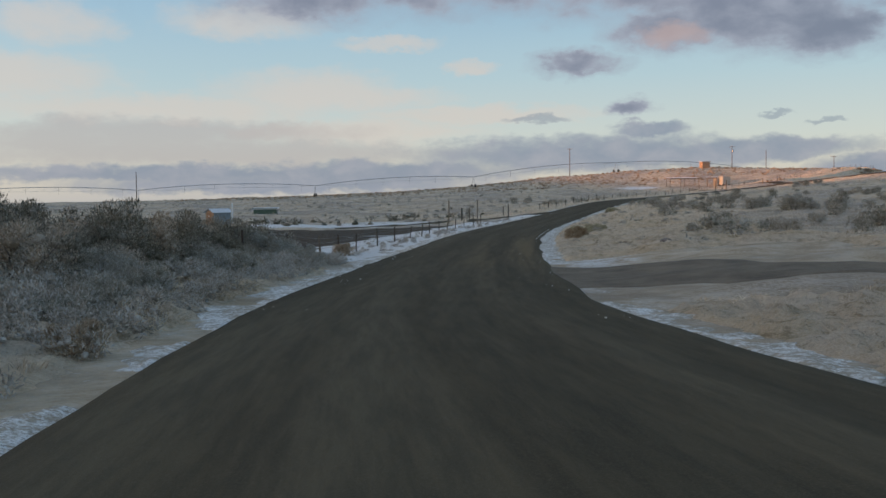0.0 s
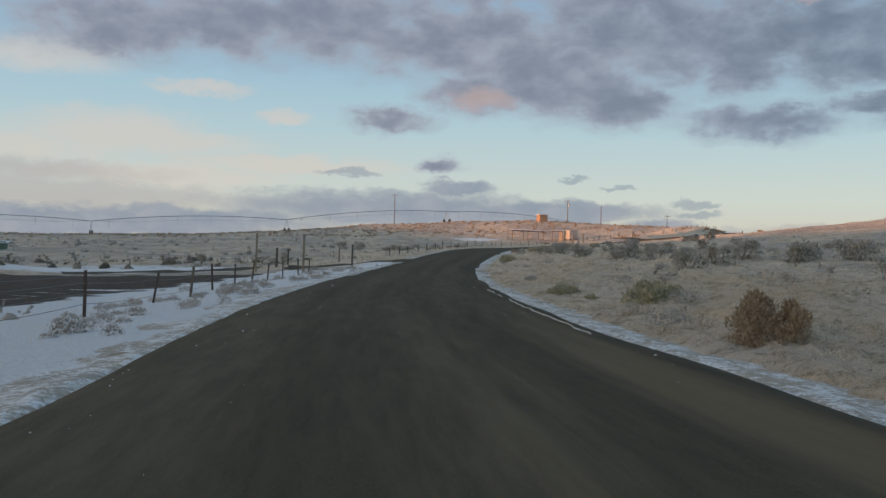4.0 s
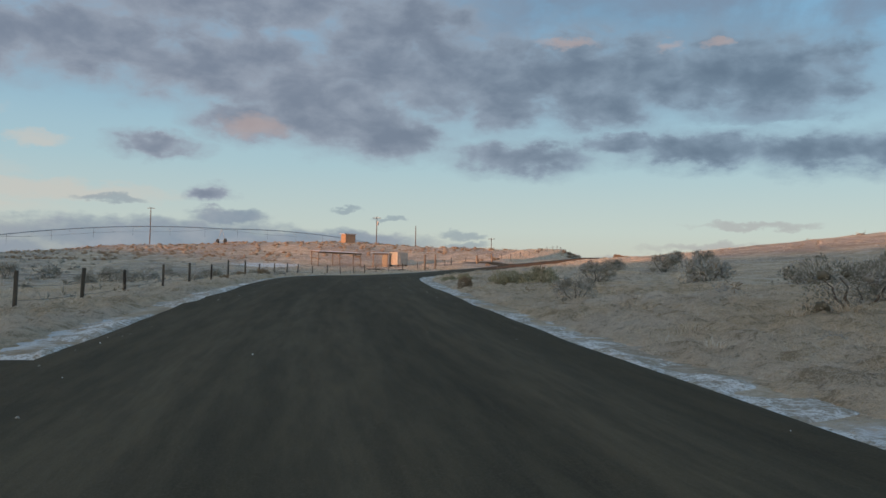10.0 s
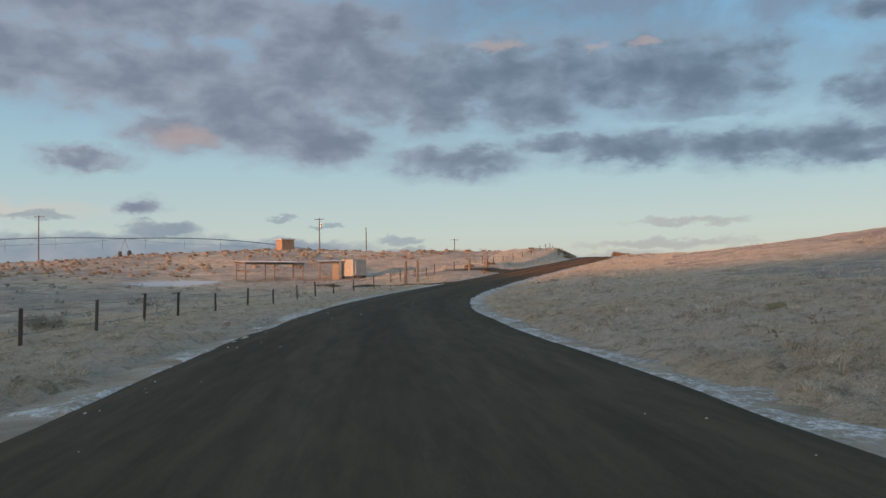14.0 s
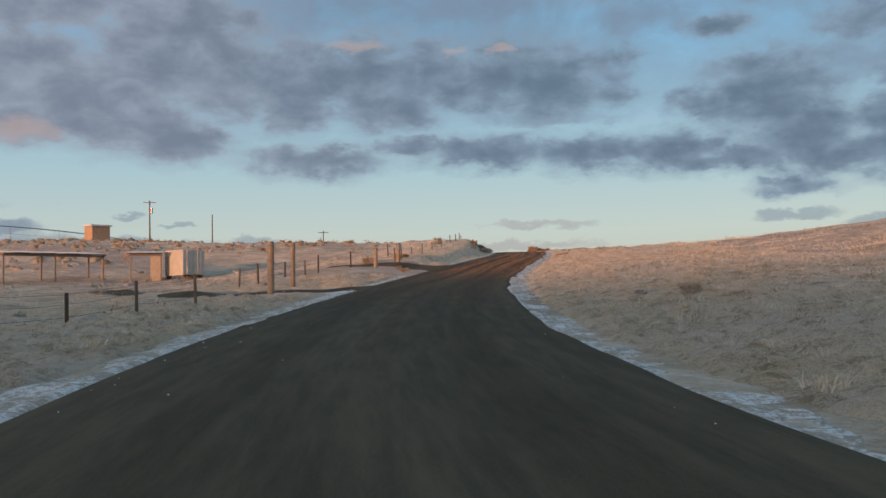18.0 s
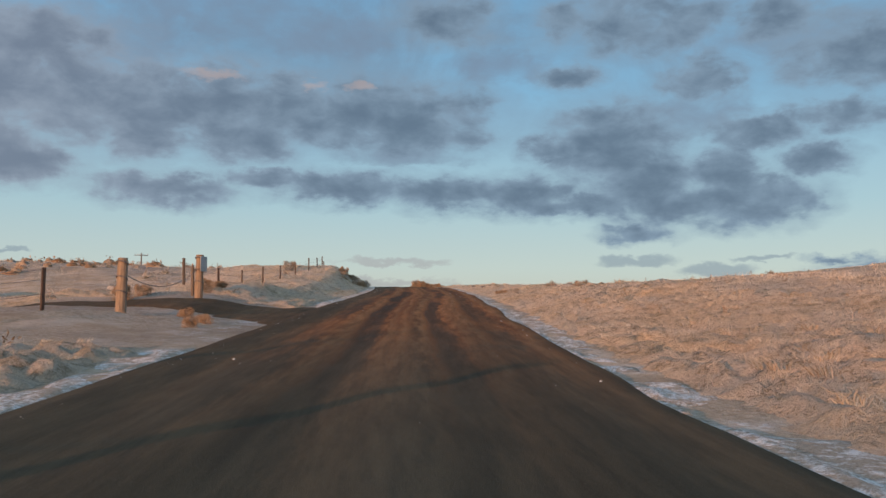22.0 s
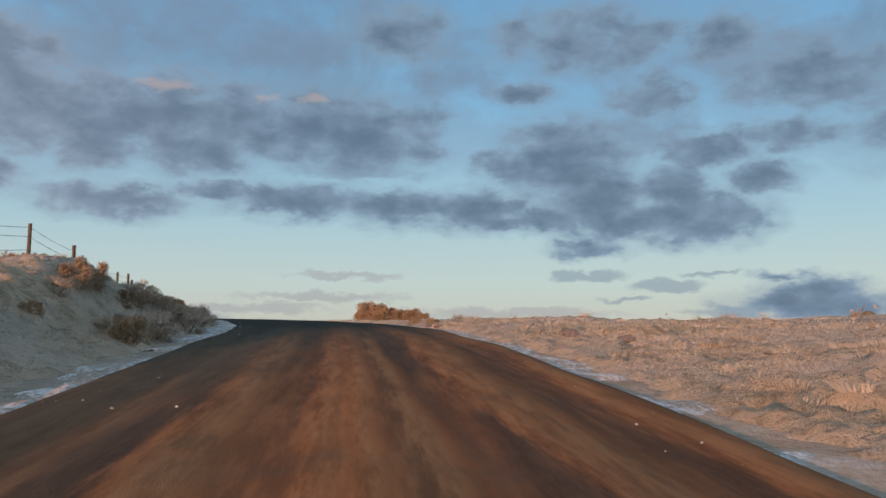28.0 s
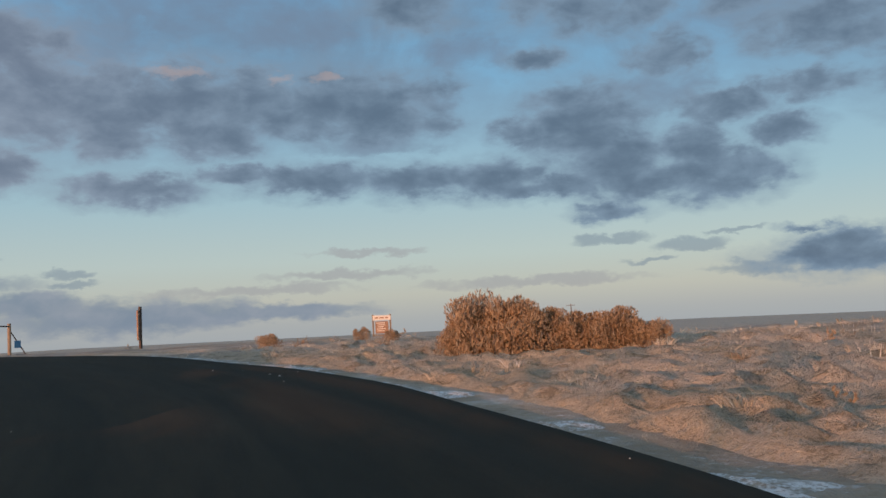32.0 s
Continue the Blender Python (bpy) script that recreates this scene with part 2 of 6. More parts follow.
def tufts(name, colours, through_light=0.25, frost=0.3):
    """Leaves and blades: the colour changes from blade to blade, light shines through a little."""
    m = bpy.data.materials.new(name)
    m.use_nodes = True
    n = Nodes(m.node_tree)
    b = m.node_tree.nodes["Principled BSDF"]
    g = n.add("ShaderNodeNewGeometry")
    r = n.add("ShaderNodeValToRGB")
    for i, c in enumerate(colours):
        e = r.color_ramp.elements[i] if i < 2 else r.color_ramp.elements.new(i / (len(colours) - 1))
        e.position, e.color = i / (len(colours) - 1), (*c, 1)
    n.put(r.inputs[0], g.outputs["Random Per Island"])
    place = n.noise(g.outputs["Position"], 0.35, 4, 0.6)
    c = n.mix(n.math("MULTIPLY", n.step(place, 0.42, 0.62), frost), r.outputs[0], (0.66, 0.64, 0.61, 1))
    c = n.mix(n.math("MULTIPLY", n.step(n.noise(g.outputs["Position"], 1.4, 4, 0.65), 0.5, 0.62), 0.55), c, n.mix(1.0, c, (0.58, 0.49, 0.38, 1), "MULTIPLY"))
    n.put(b.inputs["Base Color"], c)
    b.inputs["Roughness"].default_value = 0.85
    b.inputs["Specular IOR Level"].default_value = 0.2
    h = n.add("ShaderNodeBump")
    h.inputs["Strength"].default_value, h.inputs["Distance"].default_value = 0.8, 0.03
    n.put(h.inputs["Height"], n.noise(g.outputs["Position"], 22.0, 3, 0.7))
    n.put(b.inputs["Normal"], h.outputs[0])
    t = n.add("ShaderNodeBsdfTranslucent")
    n.put(t.inputs[0], c)
    mixer = n.add("ShaderNodeMixShader")
    mixer.inputs[0].default_value = through_light
    n.put(mixer.inputs[1], b.outputs[0])
    n.put(mixer.inputs[2], t.outputs[0])
    n.put(m.node_tree.nodes["Material Output"].inputs[0], mixer.outputs[0])
    return m


def earth():
    """Frosted dry steppe: straw, grey litter, bare soil and thin snow, by place."""
    m = bpy.data.materials.new("frosted_steppe")
    m.use_nodes = True
    n = Nodes(m.node_tree)
    b = m.node_tree.nodes["Principled BSDF"]
    p = n.add("ShaderNodeNewGeometry").outputs["Position"]
    wide, mid, grain = n.noise(p, 0.06, 4, 0.6), n.noise(p, 0.7, 5, 0.65), n.noise(p, 9.0, 4, 0.7)
    straw = n.mix(n.step(n.math("ADD", n.math("MULTIPLY", mid, 0.6), n.math("MULTIPLY", grain, 0.4)), 0.36, 0.62), (0.43, 0.335, 0.23, 1), (0.68, 0.58, 0.44, 1))
    litter = n.mix(n.step(grain, 0.35, 0.65), (0.28, 0.235, 0.185, 1), (0.54, 0.475, 0.40, 1))
    c = n.mix(n.step(wide, 0.40, 0.62), straw, litter)
    c = n.mix(n.math("MULTIPLY", n.step(mid, 0.5, 0.66), 0.32), c, (0.62, 0.59, 0.56, 1))
    c = n.mix(n.math("MULTIPLY", n.step(n.math("ADD", n.math("MULTIPLY", n.noise(p, 0.28, 5, 0.7), 0.6), n.math("MULTIPLY", grain, 0.4)), 0.49, 0.58), 0.45), c, n.mix(grain, (0.16, 0.125, 0.09, 1), (0.30, 0.245, 0.19, 1)))
    snow = n.add("ShaderNodeAttribute", attribute_name="snow").outputs["Fac"]
    soil = n.add("ShaderNodeAttribute", attribute_name="soil").outputs["Fac"]
    patch = n.math("ADD", n.math("MULTIPLY", mid, 0.55), n.math("MULTIPLY", grain, 0.45))
    c = n.mix(n.step(n.math("ADD", soil, n.math("SUBTRACT", patch, 0.5)), 0.4, 0.6), c, n.mix(n.step(grain, 0.4, 0.62), (0.065, 0.052, 0.038, 1), (0.13, 0.105, 0.08, 1)))
    c = n.mix(n.step(n.math("ADD", snow, n.math("MULTIPLY", n.math("SUBTRACT", patch, 0.5), 1.6)), 0.42, 0.62), c, n.mix(n.math("MULTIPLY", n.step(n.noise(p, 21.0, 4, 0.7), 0.5, 0.66), 0.45), n.mix(grain, (0.66, 0.66, 0.66, 1), (0.86, 0.86, 0.85, 1)), (0.40, 0.35, 0.29, 1)))
    n.put(b.inputs["Base Color"], c)
    b.inputs["Roughness"].default_value = 0.92
    b.inputs["Specular IOR Level"].default_value = 0.15
    h = n.add("ShaderNodeBump")
    h.inputs["Strength"].default_value, h.inputs["Distance"].default_value = 1.0, 0.13
    n.put(h.inputs["Height"], n.math("ADD", n.math("ADD", grain, mid), n.math("MULTIPLY", n.noise(p, 28.0, 3, 0.7), 0.35)))
    n.put(b.inputs["Normal"], h.outputs[0])
    return m


def tarmac():
    """Worn chip-seal: dark grey, browner and gravelly where the road climbs, with lengthwise wheel streaks; sun and
    shade there are partly painted in.
    """
    m = bpy.data.materials.new("worn_chip_seal")
    m.use_nodes = True
    n = Nodes(m.node_tree)
    b = m.node_tree.nodes["Principled BSDF"]
    p = n.add("ShaderNodeNewGeometry").outputs["Position"]
    run = n.add("ShaderNodeAttribute", attribute_name="run").outputs["Fac"]
    lane = n.add("ShaderNodeAttribute", attribute_name="lane").outputs["Fac"]
    streak = n.noise(n.xyz(n.math("MULTIPLY", lane, 1.0), n.math("MULTIPLY", run, 0.035), 0.0), 0.9, 5, 0.55)
    chips, blot = n.noise(p, 60.0, 2, 0.8), n.noise(p, 0.5, 4, 0.6)
    # gravel mask: starts and ends about where the painted sunlight does
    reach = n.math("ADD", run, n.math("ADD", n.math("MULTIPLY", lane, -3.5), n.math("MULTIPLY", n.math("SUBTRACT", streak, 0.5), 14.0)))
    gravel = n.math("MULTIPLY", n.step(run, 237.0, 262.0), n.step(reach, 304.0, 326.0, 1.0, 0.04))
    # left lane: less gravel, and the bank's shade painted in by keeping it dark
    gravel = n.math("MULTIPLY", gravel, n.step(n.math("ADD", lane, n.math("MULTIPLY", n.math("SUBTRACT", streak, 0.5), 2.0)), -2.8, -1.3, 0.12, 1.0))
    c = n.mix(n.step(streak, 0.35, 0.68), (0.060, 0.049, 0.030, 1), (0.094, 0.077, 0.049, 1))
    scuff = n.noise(n.xyz(n.math("MULTIPLY", lane, 2.2), n.math("MULTIPLY", run, 0.22), 4.0), 2.0, 8, 0.72)
    ruts = None
    rims = None
    wander = n.math("ADD", n.math("MULTIPLY", n.math("SUBTRACT", n.noise(n.xyz(n.math("MULTIPLY", lane, 0.25), n.math("MULTIPLY", run, 0.05), 9.0), 1.0, 3, 0.5), 0.5), 1.5), n.math("MULTIPLY", n.math("SUBTRACT", scuff, 0.5), 0.55))
    for place, wide, deep in ((-1.75, 0.34, 1.0), (-0.62, 0.26, 1.0), (1.1, 0.24, 0.9), (2.35, 0.30, 0.7), (-2.4, 0.18, 0.5), (0.45, 0.12, 0.35)):      # wheel tracks in the red gravel
        away = n.math("ABSOLUTE", n.math("ADD", n.math("SUBTRACT", lane, place), wander))
        k = n.step(away, wide * 0.55, wide * 1.35, deep, 0.0)
        edge = n.math("MULTIPLY", n.step(away, wide * 1.2, wide * 1.7), n.step(away, wide * 1.8, wide * 2.8, 1.0, 0.0))
        ruts = k if ruts is None else n.math("MAXIMUM", ruts, k)
        rims = edge if rims is None else n.math("MAXIMUM", rims, edge)
    ruts = n.math("MULTIPLY", ruts, n.step(n.noise(n.xyz(n.math("MULTIPLY", lane, 0.8), n.math("MULTIPLY", run, 0.10), 2.0), 1.0, 4, 0.6), 0.36, 0.56, 0.25, 1.0))
    # gravel brown, with the low sun's orange mixed into its colour
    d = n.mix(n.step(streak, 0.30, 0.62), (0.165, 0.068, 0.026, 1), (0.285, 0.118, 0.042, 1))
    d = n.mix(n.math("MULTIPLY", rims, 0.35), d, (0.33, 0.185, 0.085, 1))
    d = n.mix(n.math("MULTIPLY", ruts, 0.85), d, (0.040, 0.034, 0.026, 1))
    c = n.mix(n.step(scuff, 0.34, 0.66), n.mix(1.0, c, (0.78, 0.79, 0.80, 1), "MULTIPLY"), n.mix(1.0, c, (1.22, 1.2, 1.17, 1), "MULTIPLY"))
    d = n.mix(n.step(scuff, 0.36, 0.64), n.mix(1.0, d, (0.68, 0.66, 0.64, 1), "MULTIPLY"), n.mix(1.0, d, (1.2, 1.2, 1.2, 1), "MULTIPLY"))
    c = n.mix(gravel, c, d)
    c = n.mix(n.math("MULTIPLY", n.step(blot, 0.55, 0.72), 0.35), c, (0.085, 0.068, 0.045, 1))
    wash = n.math("MULTIPLY", n.math("MULTIPLY", n.step(run, 26.0, 34.0), n.step(run, 46.0, 66.0, 1.0, 0.0)), n.math("MULTIPLY", n.step(lane, -0.4, 1.0), n.step(streak, 0.4, 0.62)))
    c = n.mix(n.math("MULTIPLY", wash, 0.75), c, (0.15, 0.108, 0.058, 1))      # soil carried out of the turning
    c = n.mix(n.math("MULTIPLY", n.step(chips, 0.45, 0.75), 0.5), c, n.mix(0.5, c, (0.19, 0.16, 0.12, 1)))
    c = n.mix(n.step(run, 314.0, 330.0, 0.0, 0.72), c, (0.018, 0.019, 0.016, 1))      # the road's shade round the bend, painted dark into its colour
    n.put(b.inputs["Base Color"], c)
    b.inputs["Roughness"].default_value = 0.95
    b.inputs["Specular IOR Level"].default_value = 0.12
    h = n.add("ShaderNodeBump")
    h.inputs["Strength"].default_value, h.inputs["Distance"].default_value = 0.6, 0.015
    n.put(h.inputs["Height"], n.math("ADD", chips, n.math("MULTIPLY", streak, 1.5)))
    n.put(b.inputs["Normal"], h.outputs[0])
    return m


def snow_crust():
    """Old ploughed snow: white lumps, grey grit and blades of grass frozen in."""
    m = bpy.data.materials.new("crusted_snow")
    m.use_nodes = True
    n = Nodes(m.node_tree)
    b = m.node_tree.nodes["Principled BSDF"]
    p = n.add("ShaderNodeNewGeometry").outputs["Position"]
    lump, grit, fleck = n.noise(p, 1.9, 5, 0.65), n.noise(p, 11.0, 5, 0.7), n.noise(p, 34.0, 2, 0.6)
    c = n.mix(n.step(n.math("ADD", n.math("MULTIPLY", lump, 0.45), n.math("MULTIPLY", grit, 0.55)), 0.45, 0.57), (0.40, 0.345, 0.27, 1), (0.80, 0.79, 0.77, 1))
    c = n.mix(n.math("MULTIPLY", n.step(fleck, 0.53, 0.64), 0.7), c, (0.24, 0.195, 0.145, 1))
    n.put(b.inputs["Base Color"], c)
    b.inputs["Roughness"].default_value = 0.85
    h = n.add("ShaderNodeBump")
    h.inputs["Strength"].default_value, h.inputs["Distance"].default_value = 1.0, 0.07
    n.put(h.inputs["Height"], n.math("ADD", grit, n.math("MULTIPLY", lump, 0.6)))
    n.put(b.inputs["Normal"], h.outputs[0])
    return m


def grass_mat():
    """Matted, frosted bunch grass: cream and straw strands, grey frost, a little brown."""
    m = bpy.data.materials.new("matted_frosted_grass")
    m.use_nodes = True
    n = Nodes(m.node_tree)
    b = m.node_tree.nodes["Principled BSDF"]
    p = n.add("ShaderNodeNewGeometry").outputs["Position"]
    wide, mid = n.noise(p, 0.22, 4, 0.6), n.noise(p, 1.5, 5, 0.65)
    clump = n.noise(p, 3.4, 4, 0.6, 0.9)
    strand, hair = n.noise(p, 11.0, 5, 0.7, 1.8), n.noise(p, 38.0, 3, 0.7, 0.8)
    f = n.math("ADD", n.math("MULTIPLY", strand, 0.6), n.math("MULTIPLY", hair, 0.4))
    c = n.mix(n.step(f, 0.36, 0.64), (0.58, 0.445, 0.285, 1), (0.90, 0.755, 0.565, 1))
    c = n.mix(n.math("MULTIPLY", n.step(n.math("ADD", n.math("MULTIPLY", wide, 0.6), n.math("MULTIPLY", strand, 0.4)), 0.42, 0.58), 0.55), c, n.mix(hair, (0.64, 0.57, 0.49, 1), (0.87, 0.80, 0.71, 1)))
    c = n.mix(n.math("MULTIPLY", n.step(n.math("ADD", n.math("MULTIPLY", n.math("ADD", mid, clump), 0.28), n.math("MULTIPLY", strand, 0.44)), 0.485, 0.585), 0.8), c, n.mix(hair, (0.20, 0.142, 0.08, 1), (0.47, 0.36, 0.23, 1)))
    n.put(b.inputs["Base Color"], c)
    b.inputs["Roughness"].default_value = 0.95
    b.inputs["Specular IOR Level"].default_value = 0.1
    h = n.add("ShaderNodeBump")
    h.inputs["Strength"].default_value, h.inputs["Distance"].default_value = 1.0, 0.20
    n.put(h.inputs["Height"], n.math("ADD", n.math("MULTIPLY", clump, 1.3), n.math("MULTIPLY", f, 0.8)))
    n.put(b.inputs["Normal"], h.outputs[0])
    return m


EARTH, TARMAC = earth(), tarmac()
MAT = grass_mat()
SNOW = snow_crust()
GRAVEL = material("brown_gravel", (0.075, 0.058, 0.038), (0.19, 0.15, 0.105), 1.1, 0.95, 0.8, fine=35)
CREAM_BOARD = material("cream_weathered_board", (0.34, 0.27, 0.19), (0.48, 0.40, 0.30), 3, 0.8, 0.3, fine=24, stretch=(4, 4, 1))
FROSTY = tufts("frosted_low_sage", [(0.24, 0.215, 0.175), (0.38, 0.345, 0.295), (0.52, 0.48, 0.43), (0.62, 0.59, 0.55)], 0.25, 0.3)
GRASS = tufts("frosted_dry_grass", [(0.62, 0.48, 0.31), (0.76, 0.63, 0.455), (0.86, 0.75, 0.60), (0.90, 0.83, 0.74)], 0.4, 0.35)
STRAW = tufts("tangled_straw", [(0.36, 0.265, 0.165), (0.54, 0.425, 0.29), (0.68, 0.565, 0.42), (0.80, 0.71, 0.58)], 0.35, 0.25)
TAN = tufts("frosted_tan_brush", [(0.23, 0.17, 0.115), (0.38, 0.30, 0.215), (0.50, 0.42, 0.33), (0.62, 0.56, 0.48)], 0.25, 0.25)
SAGE = tufts("frosted_sagebrush_leaves", [(0.20, 0.185, 0.14), (0.31, 0.29, 0.235), (0.43, 0.405, 0.35), (0.59, 0.56, 0.51)], 0.3, 0.3)
DARK_SAGE = tufts("dark_sagebrush_leaves", [(0.085, 0.08, 0.055), (0.16, 0.145, 0.10), (0.26, 0.235, 0.18), (0.44, 0.39, 0.33)], 0.25, 0.12)
RABBIT = tufts("dry_rabbitbrush_twigs", [(0.25, 0.17, 0.10), (0.38, 0.28, 0.18), (0.46, 0.38, 0.28)], 0.25, 0.15)
GREENISH = tufts("yellow_green_rabbitbrush", [(0.27, 0.25, 0.14), (0.42, 0.385, 0.24), (0.55, 0.50, 0.37)], 0.25, 0.2)
BARK = material("grey_brown_bark", (0.09, 0.07, 0.055), (0.24, 0.2, 0.17), 12, 0.9, 0.5, fine=60)
STEEL_POST = material("rusted_steel_post", (0.03, 0.024, 0.02), (0.09, 0.06, 0.045), 10, 0.8, 0.3, per_piece=0.3)
OLD_WOOD = material("weathered_timber", (0.11, 0.082, 0.058), (0.31, 0.25, 0.185), 3, 0.85, 0.5, fine=30, per_piece=0.2, stretch=(6, 6, 1))
DARK_WOOD = material("dark_old_timber", (0.05, 0.04, 0.03), (0.15, 0.12, 0.09), 4, 0.85, 0.5, fine=30, per_piece=0.25, stretch=(6, 6, 1))
PLYWOOD = material("brown_painted_boards", (0.26, 0.17, 0.11), (0.42, 0.29, 0.19), 2, 0.8, 0.3, fine=24, stretch=(4, 4, 1))
SLATE_BOARD = material("grey_blue_board", (0.16, 0.19, 0.21), (0.27, 0.31, 0.33), 3, 0.8, 0.3, fine=24, stretch=(4, 4, 1))
RUST_BOARD = material("rust_brown_board", (0.24, 0.12, 0.065), (0.36, 0.20, 0.115), 3, 0.8, 0.3, fine=24, stretch=(4, 4, 1))
CREAM = material("cream_painted_steel", (0.37, 0.35, 0.31), (0.47, 0.45, 0.40), 1.5, 0.5, 0.15, fine=20)
GREY_STEEL = material("galvanised_steel", (0.30, 0.31, 0.33), (0.5, 0.51, 0.53), 3, 0.45, 0.1, metal=0.6)
ROOF_TIN = material("frosted_tin_roof", (0.42, 0.42, 0.43), (0.66, 0.66, 0.67), 2, 0.6, 0.2, frost=0.5)
WIRE = material("fence_wire", (0.10, 0.095, 0.09), (0.2, 0.19, 0.18), 20, 0.6, 0.0, metal=0.5)
GREEN_TIN = material("green_painted_tin", (0.05, 0.10, 0.075), (0.10, 0.17, 0.13), 3, 0.6, 0.2)
WHITE_PIPE = material("white_plastic_pipe", (0.7, 0.7, 0.7), (0.82, 0.82, 0.82), 5, 0.5, 0.0)
BLACK_METAL = material("black_metal", (0.012, 0.012, 0.013), (0.03, 0.03, 0.03), 8, 0.5, 0.1)
BLUE_SIGN = material("blue_sign_plate", (0.05, 0.16, 0.30), (0.08, 0.22, 0.38), 6, 0.5, 0.05)
PANEL = material("brown_notice_panel", (0.20, 0.12, 0.08), (0.34, 0.22, 0.15), 5, 0.6, 0.1)
PALE_PAINT = material("pale_painted_board", (0.6, 0.58, 0.54), (0.75, 0.73, 0.69), 6, 0.6, 0.1)
ROCK = material("lava_rock", (0.06, 0.045, 0.038), (0.17, 0.13, 0.105), 5, 0.9, 0.8, fine=25, frost=0.12)
POLE_WOOD = material("creosoted_pole", (0.07, 0.055, 0.045), (0.17, 0.14, 0.12), 5, 0.85, 0.4, fine=30, stretch=(5, 5, 0.6))


# ---- lie of the land: road line, hills, height of the ground ----
ROAD = [(3.2, -15.0, 0.5), (1.1, 0.1, 0.0), (-0.2, 15.0, -0.6), (0.3, 29.9, -0.92), (1.6, 44.7, -1.05), (3.4, 59.6, -1.02),
        (6.0, 74.5, -0.95), (9.1, 88.9, -0.86), (12.8, 103.3, -0.62), (17.2, 117.9, -0.12), (22.1, 131.8, 0.5),
        (27.7, 146.1, 1.08), (33.9, 159.5, 1.46), (40.7, 173.1, 1.74), (48.0, 186.2, 2.1), (56.3, 198.6, 2.56),
        (65.7, 209.9, 3.18), (76.0, 221.0, 3.94), (87.0, 231.3, 4.88), (98.1, 241.3, 5.88), (109.3, 251.3, 6.85),
        (120.3, 261.6, 7.76), (131.1, 272.2, 8.72), (140.4, 282.4, 9.38), (147.0, 293.5, 9.85), (150.0, 306.0, 10.08), (149.0, 321.0, 10.0), (143.0, 336.0, 9.6)]
HALF = 3.2
HILLS = [(-8, 20, 0.2), (-5.5, 45, -1.55), (-2.2, 72, -1.6), (0.7, 90, -1.55), (1, 111, -1.5), (8.2, 120, -0.8), (14.6, 138, -0.35),
         (-30, 0, 1.0), (-40, 70, -1.9), (-100, 90, -2.2), (-40, 130, -1.2), (-120, 300, 2.5), (-34, 266, 2.6), (0, 200, 1.0), (30, 255, 3.4),
         (84, 268, 5.1), (72, 272, 5.0), (95, 328, 12.9), (40, 358, 10.4), (8, 350, 7.0), (112, 351, 12.5), (108, 284, 9.6), (127, 285, 10.5), (131, 279.8, 10.6), (135.4, 289.8, 10.05), (139.3, 294.6, 10.7), (141, 300, 10.8), (141.5, 307, 10.6), (113, 312, 11.6),
         (63, 219, 3.1), (96, 250, 6.3), (84.6, 238.9, 5.6), (90.3, 243.9, 5.95), (158, 322, 9.9), (175, 337, 9.4), (187, 325, 9.4), (160, 293, 9.85), (186, 260, 11.6), (160, 228, 11.8), (175, 195, 15.5),
         (215, 225, 14.5), (107, 165, 8.0), (112, 206, 8.2), (75, 140, 4.2), (45, 100, 1.6), (40, 131, 1.0), (30, 60, 0.2), (25, 20, 0.4), (70, 40, 2.0), (68, 203, 3.3),
         (125, 388, 7.5), (20, 450, 6), (150, 450, 7), (200, 298, 8.5), (240, 310, 8.0), (280, 340, 6.5), (300, 150, 13), (130, 40, 5), (0, -60, 2), (-120, -20, 3), (-200, 180, 1)]


def catmull(points, step=1.0):
    """A smooth line through the points, about every step metres."""
    p = [2 * np.array(points[0]) - np.array(points[1])] + [np.array(q, float) for q in points] + [2 * np.array(points[-1]) - np.array(points[-2])]
    out = []
    for a, b, c, d in zip(p, p[1:], p[2:], p[3:]):
        n = max(1, int(round(np.linalg.norm((c - b)[:2]) / step)))
        for t in np.arange(n) / n:
            out.append(0.5 * (2 * b + (c - a) * t + (2 * a - 5 * b + 4 * c - d) * t * t + (3 * b - a - 3 * c + d) * t ** 3))
    out.append(p[-2])
    return np.array(out)


LINE = catmull(ROAD)
RUN = np.concatenate([[0], np.cumsum(np.linalg.norm(np.diff(LINE[:, :2], axis=0), axis=1))]) - 15.1
TANGENT = np.gradient(LINE[:, :2], axis=0)
TANGENT /= np.linalg.norm(TANGENT, axis=1)[:, None]
NODES = np.array([*ROAD[::2], *HILLS], float)


def spline_weights():
    d = np.linalg.norm(NODES[:, None, :2] - NODES[None, :, :2], axis=2)
    k = np.where(d > 0, d * d * np.log(d + 1e-9), 0) + np.eye(len(NODES)) * 60.0
    q = np.column_stack([np.ones(len(NODES)), NODES[:, :2]])
    a = np.block([[k, q], [q.T, np.zeros((3, 3))]])
    return np.linalg.solve(a, np.concatenate([NODES[:, 2], np.zeros(3)]))


WEIGHTS = spline_weights()


def wave(x, y, size, seed):
    """Cheap smooth unevenness, about -1 to 1."""
    r = np.random.RandomState(seed)
    z = np.zeros(np.shape(x))
    for _ in range(5):
        a, p, s = r.uniform(0, 6.28), r.uniform(0, 6.28), size * r.uniform(0.6, 1.6)
        z = z + np.sin((x * np.cos(a) + y * np.sin(a)) * 6.28 / s + p)
    return z / 3.2


